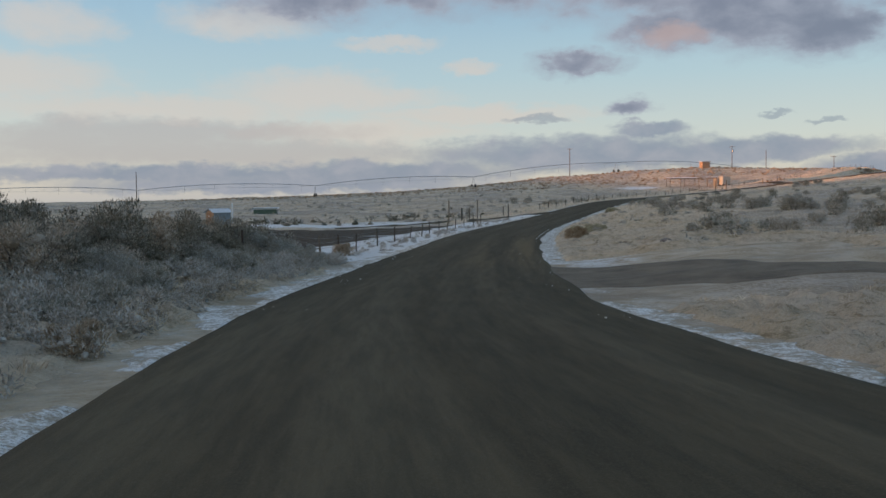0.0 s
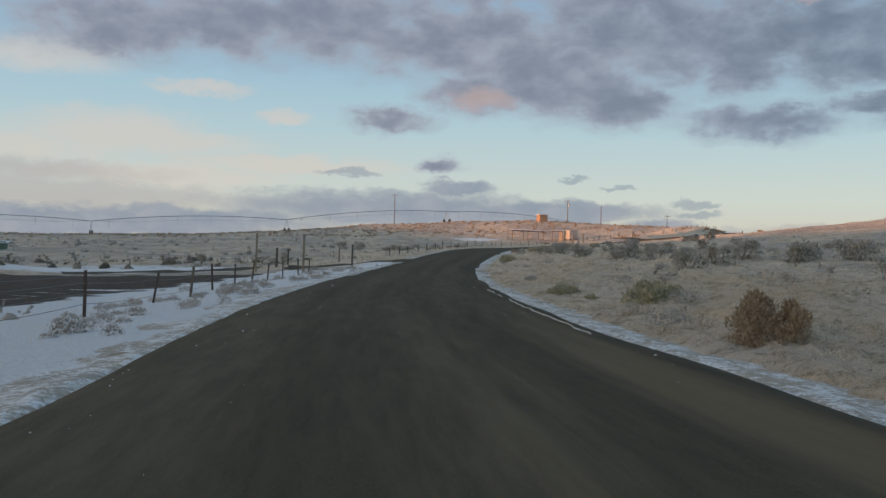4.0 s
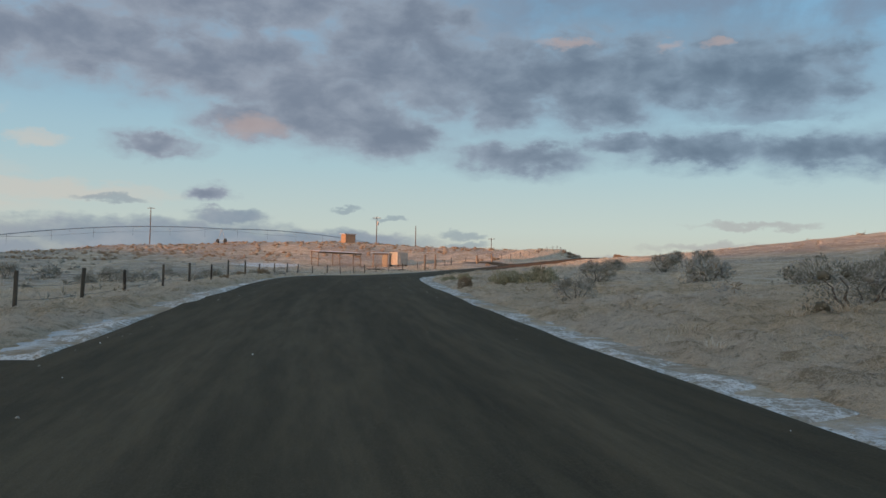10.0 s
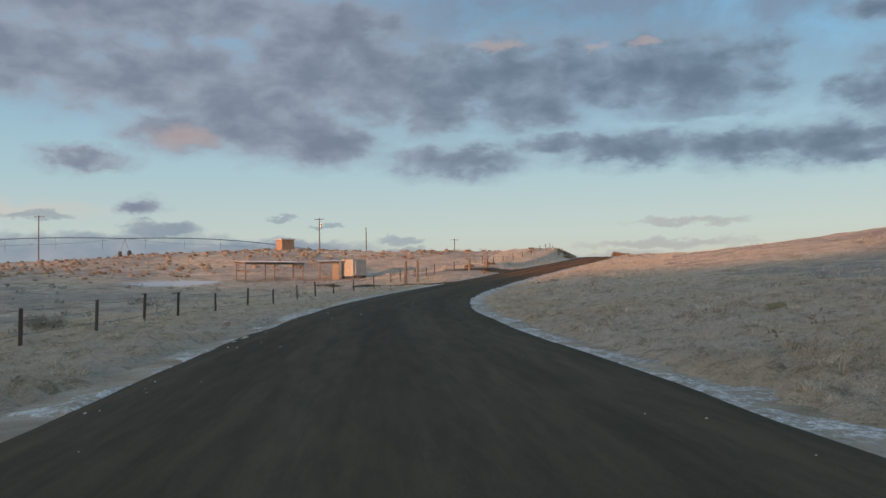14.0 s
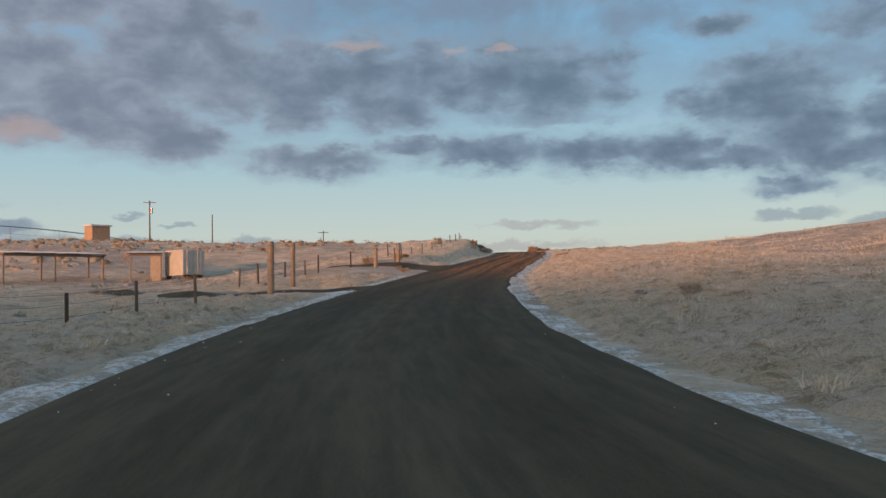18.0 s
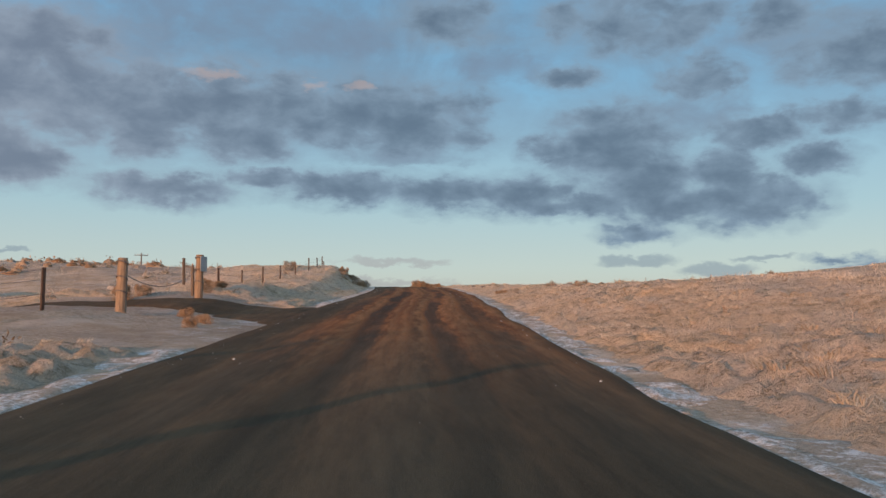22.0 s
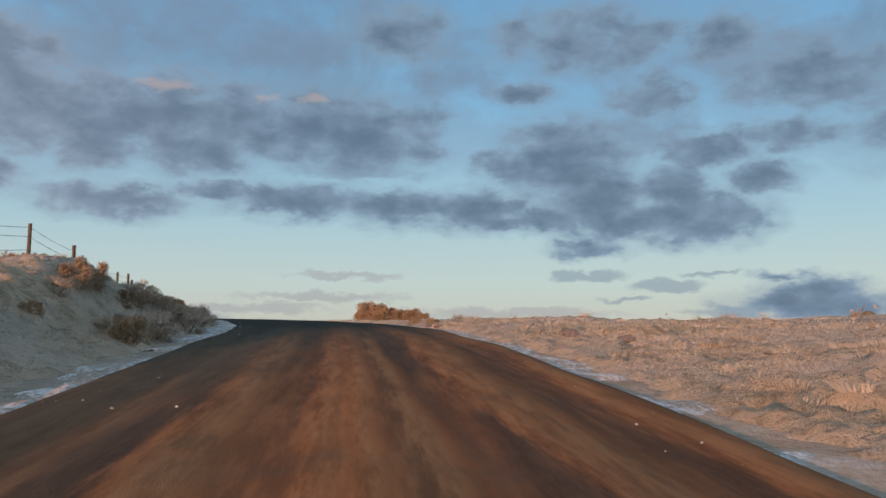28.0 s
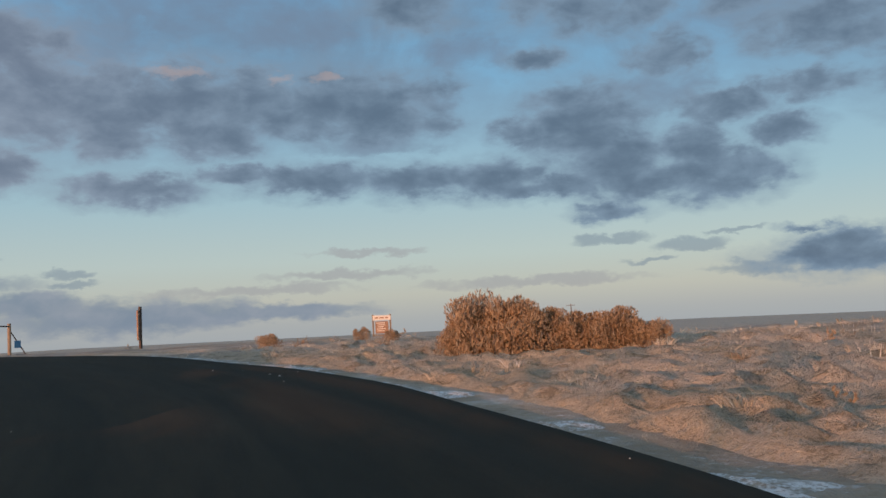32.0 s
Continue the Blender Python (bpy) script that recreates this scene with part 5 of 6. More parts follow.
# ---- plants ----
def blades(n, reach, height, width, seed, lean=0.5, two=True):
    """n tapered blades round the origin: places of their corners, and triangles."""
    r = np.random.RandomState(seed)
    a, d = r.uniform(0, 6.283, n), reach * np.sqrt(r.uniform(0, 1, n))
    foot = np.column_stack([np.cos(a) * d, np.sin(a) * d, np.zeros(n) - 0.03])
    out = np.column_stack([np.cos(a), np.sin(a), np.zeros(n)]) * (d / reach * lean)[:, None] + r.normal(0, 0.22, (n, 3)) * [1, 1, 0]
    h = height * r.uniform(0.45, 1.0, n) * (1 - 0.35 * (d / reach) ** 2)
    tip = foot + out * h[:, None] + np.column_stack([np.zeros(n), np.zeros(n), h])
    b = r.uniform(0, 6.283, n)
    side = np.column_stack([np.cos(b), np.sin(b), np.zeros(n)]) * (width * r.uniform(0.6, 1.3, n))[:, None] / 2
    if not two:
        v = np.stack([foot - side, foot + side, tip], 1).reshape(-1, 3)
        return v, np.arange(3 * n).reshape(-1, 3)
    mid = foot + (tip - foot) * 0.55 + np.column_stack([np.zeros(n), np.zeros(n), h * 0.12])
    v = np.stack([foot - side, foot + side, mid + side * 0.8, tip, mid - side * 0.8], 1).reshape(-1, 3)
    i = np.arange(n)[:, None] * 5
    return v, np.concatenate([i + [0, 1, 2], i + [0, 2, 4], i + [4, 2, 3]])


def fluff(n, spread, height, long, width, seed):
    """A soft tussock: fine blades that spring from a low dome and bend outward."""
    r = np.random.RandomState(seed)
    a, d = r.uniform(0, 6.283, n), np.sqrt(r.uniform(0, 1, n))
    out = np.column_stack([np.cos(a), np.sin(a), np.zeros(n)])
    foot = out * (d * spread)[:, None] + np.array([0, 0, 1.0]) * (height * (1 - d ** 2))[:, None] - [0, 0, 0.06]
    aim = out * (0.25 + 0.9 * d)[:, None] + np.array([0, 0, 1.0]) * (1.15 - 0.75 * d)[:, None] + r.normal(0, 0.35, (n, 3)) + [0.25, 0.1, 0]
    tip = foot + aim * (long * r.uniform(0.5, 1.2, n))[:, None]
    b = r.uniform(0, 6.283, n)
    side = np.column_stack([np.cos(b), np.sin(b), np.zeros(n)]) * (width * r.uniform(0.6, 1.4, n))[:, None] / 2
    v = np.stack([foot - side, foot + side, tip], 1).reshape(-1, 3)
    return v, np.arange(3 * n).reshape(-1, 3)


def dome(spread, height, seed, rough=0.22):
    """A low uneven heap, closed at the top, as the thick inside of a tuft or bush."""
    r = np.random.RandomState(seed)
    v, f = [(0, 0, height * r.uniform(0.85, 1.1))], []
    for k, (d, h) in enumerate(((0.45, 0.82), (0.85, 0.38), (1.0, -0.12))):
        for i in range(8):
            a = 0.7854 * (i + 0.5 * k) + r.uniform(-0.2, 0.2)
            q = d * spread * (1 + r.uniform(-rough, rough))
            v.append((math.cos(a) * q, math.sin(a) * q, height * h * (1 + r.uniform(-rough, rough))))
    for i in range(8):
        j = (i + 1) % 8
        f.append((0, 1 + i, 1 + j))
        for k in (1, 9):
            f += [(k + i, k + 8 + i, k + j), (k + j, k + 8 + i, k + 8 + j)]
    return np.array(v), np.array(f)


def joined(a, b):
    return np.concatenate([a[0], b[0]]), np.concatenate([a[1], b[1] + len(a[0])])


def scatter(shapes, x, y, z, size, turn, pick):
    """Many copies of the shapes, joined."""
    vs, fs, n = [], [], 0
    for k, (v, f) in enumerate(shapes):
        m = pick == k
        if not m.any():
            continue
        c, s = np.cos(turn[m]), np.sin(turn[m])
        w = np.empty((m.sum(), len(v), 3))
        w[..., 0] = (v[:, 0] * c[:, None] - v[:, 1] * s[:, None]) * size[m, None] + x[m, None]
        w[..., 1] = (v[:, 0] * s[:, None] + v[:, 1] * c[:, None]) * size[m, None] + y[m, None]
        w[..., 2] = v[:, 2] * size[m, None] + z[m, None]
        vs.append(w.reshape(-1, 3))
        fs.append((f[None] + (np.arange(m.sum()) * len(v))[:, None, None]).reshape(-1, 3) + n)
        n += m.sum() * len(v)
    return np.concatenate(vs), np.concatenate(fs)


def keep_off(x, y, off, s):
    """Where nothing grows: the road, the turnings, the bare field, the snow."""
    ok = np.abs(off) > HALF + 0.5
    for side, gaps in GAPS.items():
        for a, b in gaps:
            ok &= ~((off * side > 0) & (np.abs(off) < 14) & (s > a - 0.3) & (s < b + 0.3))
    ok &= ~((s > 26) & (s < 120) & (off < -11) & (x > -70) & (y < 124))
    return ok


def build_grass(name, count, near, far, shapes, size, seed, label, thin=None):
    r = np.random.RandomState(seed)
    run = r.uniform(-10, 356, count)
    off = (near + (far - near) * r.uniform(0, 1, count) ** 1.3) * np.where(r.uniform(0, 1, count) < 0.5, -1, 1)
    x = np.interp(run, RUN, LINE[:, 0]) + np.interp(run, RUN, TANGENT[:, 1]) * off
    y = np.interp(run, RUN, LINE[:, 1]) - np.interp(run, RUN, TANGENT[:, 0]) * off
    s, o, _ = along(x, y)
    ok = keep_off(x, y, o, s) & (np.abs(o) > near - 0.2)
    clump = wave(x, y, 9, seed + 1) * 0.5 + wave(x, y, 3.3, seed + 2) * 0.5
    ok &= r.uniform(-1.3, 0.9, count) < clump + 0.35
    ok &= ~((s > 30) & (s < 112) & (o < 0) & (r.uniform(0, 1, count) < 0.8))
    x, y, o, clump = x[ok], y[ok], o[ok], clump[ok]
    z = ground(x, y) + np.maximum(mat_height(x, y, s[ok], o), 0)
    n = len(x)
    grow = size * r.uniform(0.55, 1.25, n) * (0.8 + 0.35 * clump) * (0.55 + 0.45 * smooth(HALF + 0.4, HALF + 3.0, np.abs(o)))
    v, f = scatter(shapes, x, y, z, grow, r.uniform(0, 6.283, n), r.randint(0, len(shapes), n))
    tagged(new(name, mesh_from(name, v, f, GRASS, False)), label, "grass", kind="stuff")


build_grass("grass", 15000, HALF + 0.4, 16.0, [blades(20, 0.4, 0.15, 0.008, 50 + i, 1.4, False) for i in range(6)], 1.0, 61, "frosted pale dry bunch grass")
build_grass("far_grass", 26000, 14.0, 62.0, [blades(14, 0.6, 0.24, 0.026, 70 + i, 1.3, False) for i in range(4)], 1.1, 62, "frosted pale dry grass farther off")


def bush_shape(seed, spread, height, leaves, upright=0.5, leaf=0.05):
    """A bush's crown: small leaf sprays in uneven lobes, thick down to the ground."""
    r = np.random.RandomState(seed)
    n = r.randint(8, 12)
    ang, dist = r.uniform(0, 6.28, n), np.sqrt(r.uniform(0.0, 1, n)) * 0.62 * spread
    lobes = np.column_stack([np.cos(ang) * dist, np.sin(ang) * dist, height * r.uniform(0.42, 0.78, n) * (1 - 0.35 * dist / spread), spread * r.uniform(0.26, 0.42, n)])
    # shoots start inside the lobes and lean outward; the leaves sit along them
    shoots = max(8, leaves // 16)
    L = lobes[r.randint(0, n, shoots)]
    u = r.normal(0, 1, (shoots, 3))
    u /= np.linalg.norm(u, axis=1)[:, None]
    start = L[:, :3] + u * (L[:, 3] * r.uniform(0.05, 0.9, shoots) ** 0.5)[:, None] * [1, 1, 0.8]
    start[:, 2] = np.abs(np.where(r.uniform(0, 1, shoots) < 0.4, start[:, 2] * r.uniform(0.0, 0.7, shoots), start[:, 2]))
    aim = u * (1 - upright) + np.array([0, 0, 1.0]) * upright + r.normal(0, 0.18, (shoots, 3))
    aim /= np.linalg.norm(aim, axis=1)[:, None]
    reach = height * r.uniform(0.12, 0.34, shoots)
    k = r.randint(0, shoots, leaves)
    c = start[k] + aim[k] * (reach[k] * r.uniform(0, 1, leaves))[:, None] + r.normal(0, 0.018 * height, (leaves, 3))
    c[:, 2] = np.abs(c[:, 2])
    d = aim[k] + r.normal(0, 0.38, (leaves, 3))
    d /= np.linalg.norm(d, axis=1)[:, None]
    w = np.cross(d, r.normal(0, 1, (leaves, 3)))
    w /= np.linalg.norm(w, axis=1)[:, None]
    ln, wd = leaf * r.uniform(1.4, 3.2, leaves)[:, None], leaf * r.uniform(0.2, 0.42, leaves)[:, None]
    v = np.stack([c - d * ln * 0.5, c + w * wd, c + d * ln * 0.5, c - w * wd], 1).reshape(-1, 3)
    i = np.arange(leaves)[:, None] * 4
    return v, np.concatenate([i + [0, 1, 2], i + [0, 2, 3]])


def broom_shape(seed, spread, height, n):
    """A broom of thin upright twigs from one foot, with finer side twigs."""
    a, b = blades(n // 3, spread * 0.45, height, 0.014, seed, 0.75)
    c, d = blades(n, spread * 0.75, height * 0.85, 0.016, seed + 40, 0.55, False)
    v, f = bush_shape(seed + 80, spread * 0.85, height * 0.95, n, 0.8, 0.035)
    return np.concatenate([a, c, v]), np.concatenate([b, d + len(a), f + len(a) + len(c)])


def stem_shape(seed, spread, height, thick):
    """One crooked, tapered stem, in one piece."""
    r = random.Random(seed)
    bm = fresh()
    ring = None
    for k in range(5):
        t = k / 4
        c = Vector((spread * 0.55 * t, 0, height * 0.62 * t ** 0.85 - 0.08)) + Vector((r.uniform(-1, 1), r.uniform(-1, 1), 0)) * 0.05 * spread * (0 < k)
        now = [bm.verts.new(c + Vector((math.cos(q), math.sin(q), 0)) * thick * (1 - 0.75 * t)) for q in (0, 1.26, 2.51, 3.77, 5.03)]
        if ring:
            for i in range(5):
                bm.faces.new((ring[i], ring[(i + 1) % 5], now[(i + 1) % 5], now[i]))
        ring = now
    return mesh_of(bm, "stem", BARK, True)


def bush_kinds(seeds, mat, maker, spread, height, thick, **how):
    return [(stem_shape(s, spread, height, thick), mesh_from("crown", *maker(s, spread, height, **how), mat)) for s in seeds]


def lump(r, c, rad, around=7, rings=4):
    """A small uneven ball, as the dense inside of one lobe of a bush."""
    v = [(0, 0, 1.0)]
    for k in range(1, rings):
        a = math.pi * k / rings
        v += [(math.sin(a) * math.cos(6.2832 * (i + 0.5 * k) / around), math.sin(a) * math.sin(6.2832 * (i + 0.5 * k) / around), math.cos(a)) for i in range(around)]
    v.append((0, 0, -1.0))
    f, last = [], len(v) - 1
    for i in range(around):
        j = (i + 1) % around
        f += [(0, 1 + i, 1 + j), (last, last - around + j, last - around + i)]
        for k in range(rings - 2):
            q = 1 + k * around
            f += [(q + i, q + around + i, q + j), (q + j, q + around + i, q + around + j)]
    v = np.array(v) * r.uniform(0.8, 1.18, (len(v), 1)) * rad * [1, 1, 0.85] + c
    v[:, 2] = np.maximum(v[:, 2], -0.05)
    return v, np.array(f)


def thick_bush(seed, spread, height, leaves, upright=0.5, leaf=0.03, around=7, body=0.3):
    """A rounded bush of close lobes, fuzzy with short twigs and small leaves."""
    r = np.random.RandomState(seed)
    n = r.randint(9, 13)
    ang, dist = r.uniform(0, 6.28, n), np.sqrt(r.uniform(0, 1, n)) * 0.68 * spread
    rad = spread * r.uniform(0.22, 0.38, n)
    c = np.column_stack([np.cos(ang) * dist, np.sin(ang) * dist, (height - rad) * r.uniform(0.55, 1.0, n) * (1 - 0.6 * (dist / spread) ** 2)])
    shape = lump(r, c[0], rad[0] * body, around)
    for k in range(1, n):
        shape = joined(shape, lump(r, c[k], rad[k] * body, around))
    for k in range(3):      # the skirt near the ground
        a = 2.1 * k + r.uniform(0, 1)
        shape = joined(shape, lump(r, np.array([math.cos(a) * spread * 0.45, math.sin(a) * spread * 0.45, height * 0.12]), spread * 0.45 * body, around))
    k = r.randint(0, n, leaves)
    u = r.normal(0, 1, (leaves, 3)) + [0, 0, 0.45]
    u /= np.linalg.norm(u, axis=1)[:, None]
    at = c[k] + u * (rad[k] * r.uniform(0.0, 1.12, leaves) ** 0.45)[:, None] * [1, 1, 0.9]
    skirt = r.uniform(0, 1, leaves) < 0.3      # low twigs down to the ground
    ring, out = r.uniform(0, 6.283, leaves), spread * 0.8 * np.sqrt(r.uniform(0, 1, leaves))
    at[skirt] = np.column_stack([np.cos(ring) * out, np.sin(ring) * out, height * 0.45 * r.uniform(0, 1, leaves)])[skirt]
    at[:, 2] = np.abs(at[:, 2])
    d = u * (1 - upright) + np.array([0, 0, upright]) + r.normal(0, 0.3, (leaves, 3))
    d /= np.linalg.norm(d, axis=1)[:, None]
    w = np.cross(d, r.normal(0, 1, (leaves, 3)))
    w /= np.linalg.norm(w, axis=1)[:, None]
    ln, wd = leaf * r.uniform(1.2, 3.2, leaves)[:, None], leaf * r.uniform(0.24, 0.46, leaves)[:, None]
    v = np.stack([at - d * ln * 0.35, at + w * wd, at + d * ln * 0.65, at - w * wd], 1).reshape(-1, 3)
    i = np.arange(leaves)[:, None] * 4
    return joined(shape, (v, np.concatenate([i + [0, 1, 2], i + [0, 2, 3]])))


SAGES = bush_kinds((1, 2, 3, 4), SAGE, thick_bush, 0.8, 1.0, 0.03, leaves=3600, upright=0.45, leaf=0.026)
THICKET = bush_kinds((41, 42, 43, 44), DARK_SAGE, thick_bush, 0.8, 1.0, 0.03, leaves=4000, upright=0.5, leaf=0.023)
TANS = bush_kinds((31, 32, 33), TAN, thick_bush, 0.8, 0.95, 0.02, leaves=3800, upright=0.5, leaf=0.023)
FAR_SAGES = bush_kinds((21, 22, 23, 24), SAGE, thick_bush, 0.8, 0.95, 0.03, leaves=850, upright=0.45, leaf=0.055, around=5)
BROOMS = bush_kinds((5, 6, 9), RABBIT, broom_shape, 0.75, 1.0, 0.015, n=420)
TWIGGY = bush_kinds((10, 11, 12), RABBIT, thick_bush, 0.66, 1.0, 0.02, leaves=3000, upright=0.7, leaf=0.036)
CLUMP = bush_kinds((13, 14, 15), RABBIT, thick_bush, 0.66, 1.0, 0.02, leaves=5200, upright=0.72, leaf=0.025)
GREENS = bush_kinds((7, 8), GREENISH, thick_bush, 0.78, 0.8, 0.015, leaves=2400, upright=0.72, leaf=0.042)
rand = random.Random(9)


def plant(name, kinds, x, y, size, label, group, sink=0.04):
    stem_mesh, crown_mesh = kinds[rand.randrange(len(kinds))]
    b = thing(name, (x, y, ground_at(x, y) - sink), rand.uniform(0, 360), label, "bush", group)
    b.scale = (size * rand.uniform(0.9, 1.15), size * rand.uniform(0.9, 1.15), size * rand.uniform(0.85, 1.1))
    for k in range(4):
        part("stem", stem_mesh, None, b, at=pose(0, 0, 0, 0, 0, 90 * k + rand.uniform(-25, 25)))
    part("crown", crown_mesh, None, b)


# the thicket on the bank where the way begins
for k in range(96):
    run, off = (rand.uniform(2, 36), -rand.uniform(5.6, 16)) if k < 64 else (rand.uniform(18, 35), -rand.uniform(6.2, 11))
    if off > -6.4 - 0.05 * abs(run - 22):
        continue
    x, y = beside(run, off)
    if k % 5 in (1, 3):
        plant("sagebrush", TANS, x, y, rand.uniform(1.3, 1.85) * (0.7 if off > -7.4 else 1.0), "tall tan brush thick with frost on the bank", "sagebrush thicket on the bank")
    else:
        plant("sagebrush", THICKET, x, y, rand.uniform(1.3, 1.85) * (0.7 if off > -7.4 else 1.0), "tall grey-green sagebrush powdered with frost", "sagebrush thicket on the bank")
for k in range(60):
    run = rand.uniform(-3, 36)
    x, y = beside(run, -rand.uniform(4.9, 7.6))
    plant("sagebrush", SAGES, x, y, rand.uniform(0.4, 0.85), "low grey sagebrush thick with frost on the bank", "low frosted sage on the bank")
for k in range(12):
    run = rand.uniform(0, 30)
    x, y = beside(run, -rand.uniform(4.8, 6.5))
    plant("rabbitbrush", TWIGGY, x, y, rand.uniform(0.3, 0.5), "dry straw-brown rabbitbrush tuft", "dry rabbitbrush")
# looser brush on the slopes either side
for k in range(125):
    run, off = rand.uniform(40, 140), rand.uniform(11, 42)
    x, y = beside(run, off)
    if wave(np.array([x]), np.array([y]), 24, 8)[0] < -0.05:
        continue
    plant("sagebrush", FAR_SAGES, x, y, rand.uniform(0.6, 1.5), "grey sagebrush with frosted tips on the slope", "scattered sagebrush")
for k in range(14):
    run, off = rand.uniform(128, 205), -rand.uniform(10, 34)
    x, y = beside(run, off)
    plant("sagebrush", FAR_SAGES, x, y, rand.uniform(0.5, 1.1), "low grey sagebrush behind the fence", "scattered sagebrush")
# single bushes that stand out
for x, y, size in ((11.9, 77.4, 0.5), (12.6, 79.5, 0.5), (24.8, 84.9, 1.3), (28.6, 83.7, 1.4), (32.0, 73.3, 1.6), (15.9, 41.5, 1.0), (18.9, 40.5, 0.9), (19.3, 77.6, 1.1), 
                   (23.1, 94.5, 1.1), (25.1, 93.2, 1.3), (25.3, 89.8, 1.2), (27.3, 86.8, 1.4), (29.9, 85.0, 1.6), (31.5, 82.5, 1.5), (33.4, 86, 1.4), (35.2, 79.7, 1.5), (26.7, 127.3, 0.8), (38.5, 130.2, 1.1), (42.0, 130.4, 1.2), (44.0, 133.0, 1.0),
                   (37.0, 140.6, 1.3), (19.7, 108.8, 0.5), (30.7, 121.1, 0.9), (69.3, 172.8, 1.5), (71, 171, 1.6), (66.8, 171, 1.4), (14.5, 184, 1.6), (17.5, 186.5, 1.5), (20, 164, 1.3), (18, 160, 1.1), (19.8, 156.5, 1.0), (25.9, 166.2, 1.0), (24.2, 162.4, 0.8), (32.5, 180.4, 0.9), (28.2, 158.6, 0.55),
                   (-6.3, 34.5, 1.3), (-6.9, 36.0, 1.5), (-7.4, 33.5, 1.6), (-8.3, 36.5, 1.6), (-6.7, 38.2, 0.8), (-8.1, 38.5, 1.2), (-5.5, 32.4, 0.7), (43.1, 149.1, 1.1), (45.6, 150.6, 1.3), (48.8, 150.2, 1.4), (27.2, 117.3, 1.5), (26.2, 118.7, 1.2), (27.9, 118.6, 1.4), (112.9, 247.2, 0.6), (113.6, 243.2, 0.7), (120.8, 248.6, 0.7), (186, 260, 1.1), (184, 262, 0.9), (122.3, 251.0, 0.7), (123.5, 249.2, 0.7), (119.0, 274.4, 0.8), (121.5, 277.5, 0.9), (150.0, 283.4, 0.5), (150.8, 279.5, 0.45), (68.6, 201.6, 0.5)):
    plant("sagebrush", SAGES if abs(along(x, y)[1][0]) < 20 else FAR_SAGES, x, y, size, "rounded grey sagebrush edged with frost", "scattered sagebrush")
for x, y, size in ((20.6, 111.4, 1.0), (21.4, 113.0, 1.05), (32.1, 144.9, 0.6), (33.2, 142.0, 0.9), (33.9, 142.9, 0.85), (31.9, 139.2, 1.1), (32.7, 138.4, 1.2), (32.2, 140.3, 1.0), (34.0, 147.3, 0.5), (33.8, 146.6, 0.7), (9.9, 67.8, 0.8), (10.3, 68.6, 0.7), (10.1, 62.2, 0.95), (10.9, 62.9, 0.9), (9.6, 64.6, 0.45), (44.8, 162.6, 0.4)):
    plant("rabbitbrush", GREENS, x, y, size, "yellow-green rabbitbrush beside the road", "green rabbitbrush")
for x, y, size in ((-4.9, 44.0, 1.0), (-4.2, 10.2, 0.6), (26.9, 157.4, 0.7), (28.9, 137.4, 0.55), (7.6, 52.6, 1.0), (8.2, 53.6, 0.9), (25.6, 161.0, 0.55), (27.0, 163.2, 0.6), (128.6, 275.6, 0.4), (130.4, 277.9, 0.45), (132.3, 280.2, 0.45), (134.2, 282.0, 0.5), (136.6, 285.2, 0.45), (138.7, 287.9, 0.5), (113.4, 248.6, 0.5), (115.0, 249.6, 0.55), (145.6, 282.4, 0.5), (144.2, 280.2, 0.5), (88.2, 245.2, 0.7), (89.4, 246.0, 0.6), (92.0, 246.2, 0.7), (93.2, 247.0, 0.6), (85.8, 236.8, 0.4), (84.7, 235.8, 0.4), (86.2, 238.3, 0.4),
                   (163, 310, 1.0), (176, 318, 0.9), (172, 312, 0.8), (128.5, 277, 0.45), (125, 274.3, 0.4), (130.6, 279.6, 0.8), (133.5, 282.8, 0.7)):
    plant("rabbitbrush", TWIGGY, x, y, size, "dry straw-brown rabbitbrush tuft", "dry rabbitbrush")
# the clump at the top of the climb: a tall crown and a rounder one beside it
for k in range(15):
    t, d = -1.3 + 2.6 * k / 14, rand.uniform(-0.5, 0.5)
    rise = max(1.22 - 0.75 * ((t + 0.62) / 0.8) ** 2, 0.86 - 0.5 * ((t - 0.68) / 0.75) ** 2, 0.6)
    plant("rabbitbrush", CLUMP, 154.6 + 0.75 * t + 0.83 * d, 291.6 - 1.1 * t + 0.55 * d, rise * rand.uniform(1.15, 1.35), "tall dry brush lit by the low sun", "brush clump at the top of the climb")
# brush that overhangs the road edge below the bend
for k in range(44):
    x, y = beside(rand.uniform(314, 339), -rand.uniform(4.1, 6.2))
    plant("rabbitbrush", TANS if k % 3 else TWIGGY, x, y, rand.uniform(0.6, 0.95), "dense frosted tan brush on the steep bank", "brush on the bank at the bend")
# bare shrubs on the skyline of the plateau
for x, y, size in ((157.8, 285.5, 0.75), (154.9, 281.4, 0.5), (162.9, 281.8, 0.5), (162.6, 277.0, 0.55), (165.6, 276.5, 0.8), (157.3, 301.6, 0.5), (158.2, 299.5, 0.6)):
    plant("rabbitbrush", BROOMS, x, y, size, "bare twiggy shrub on the plateau", "bare shrubs on the plateau")


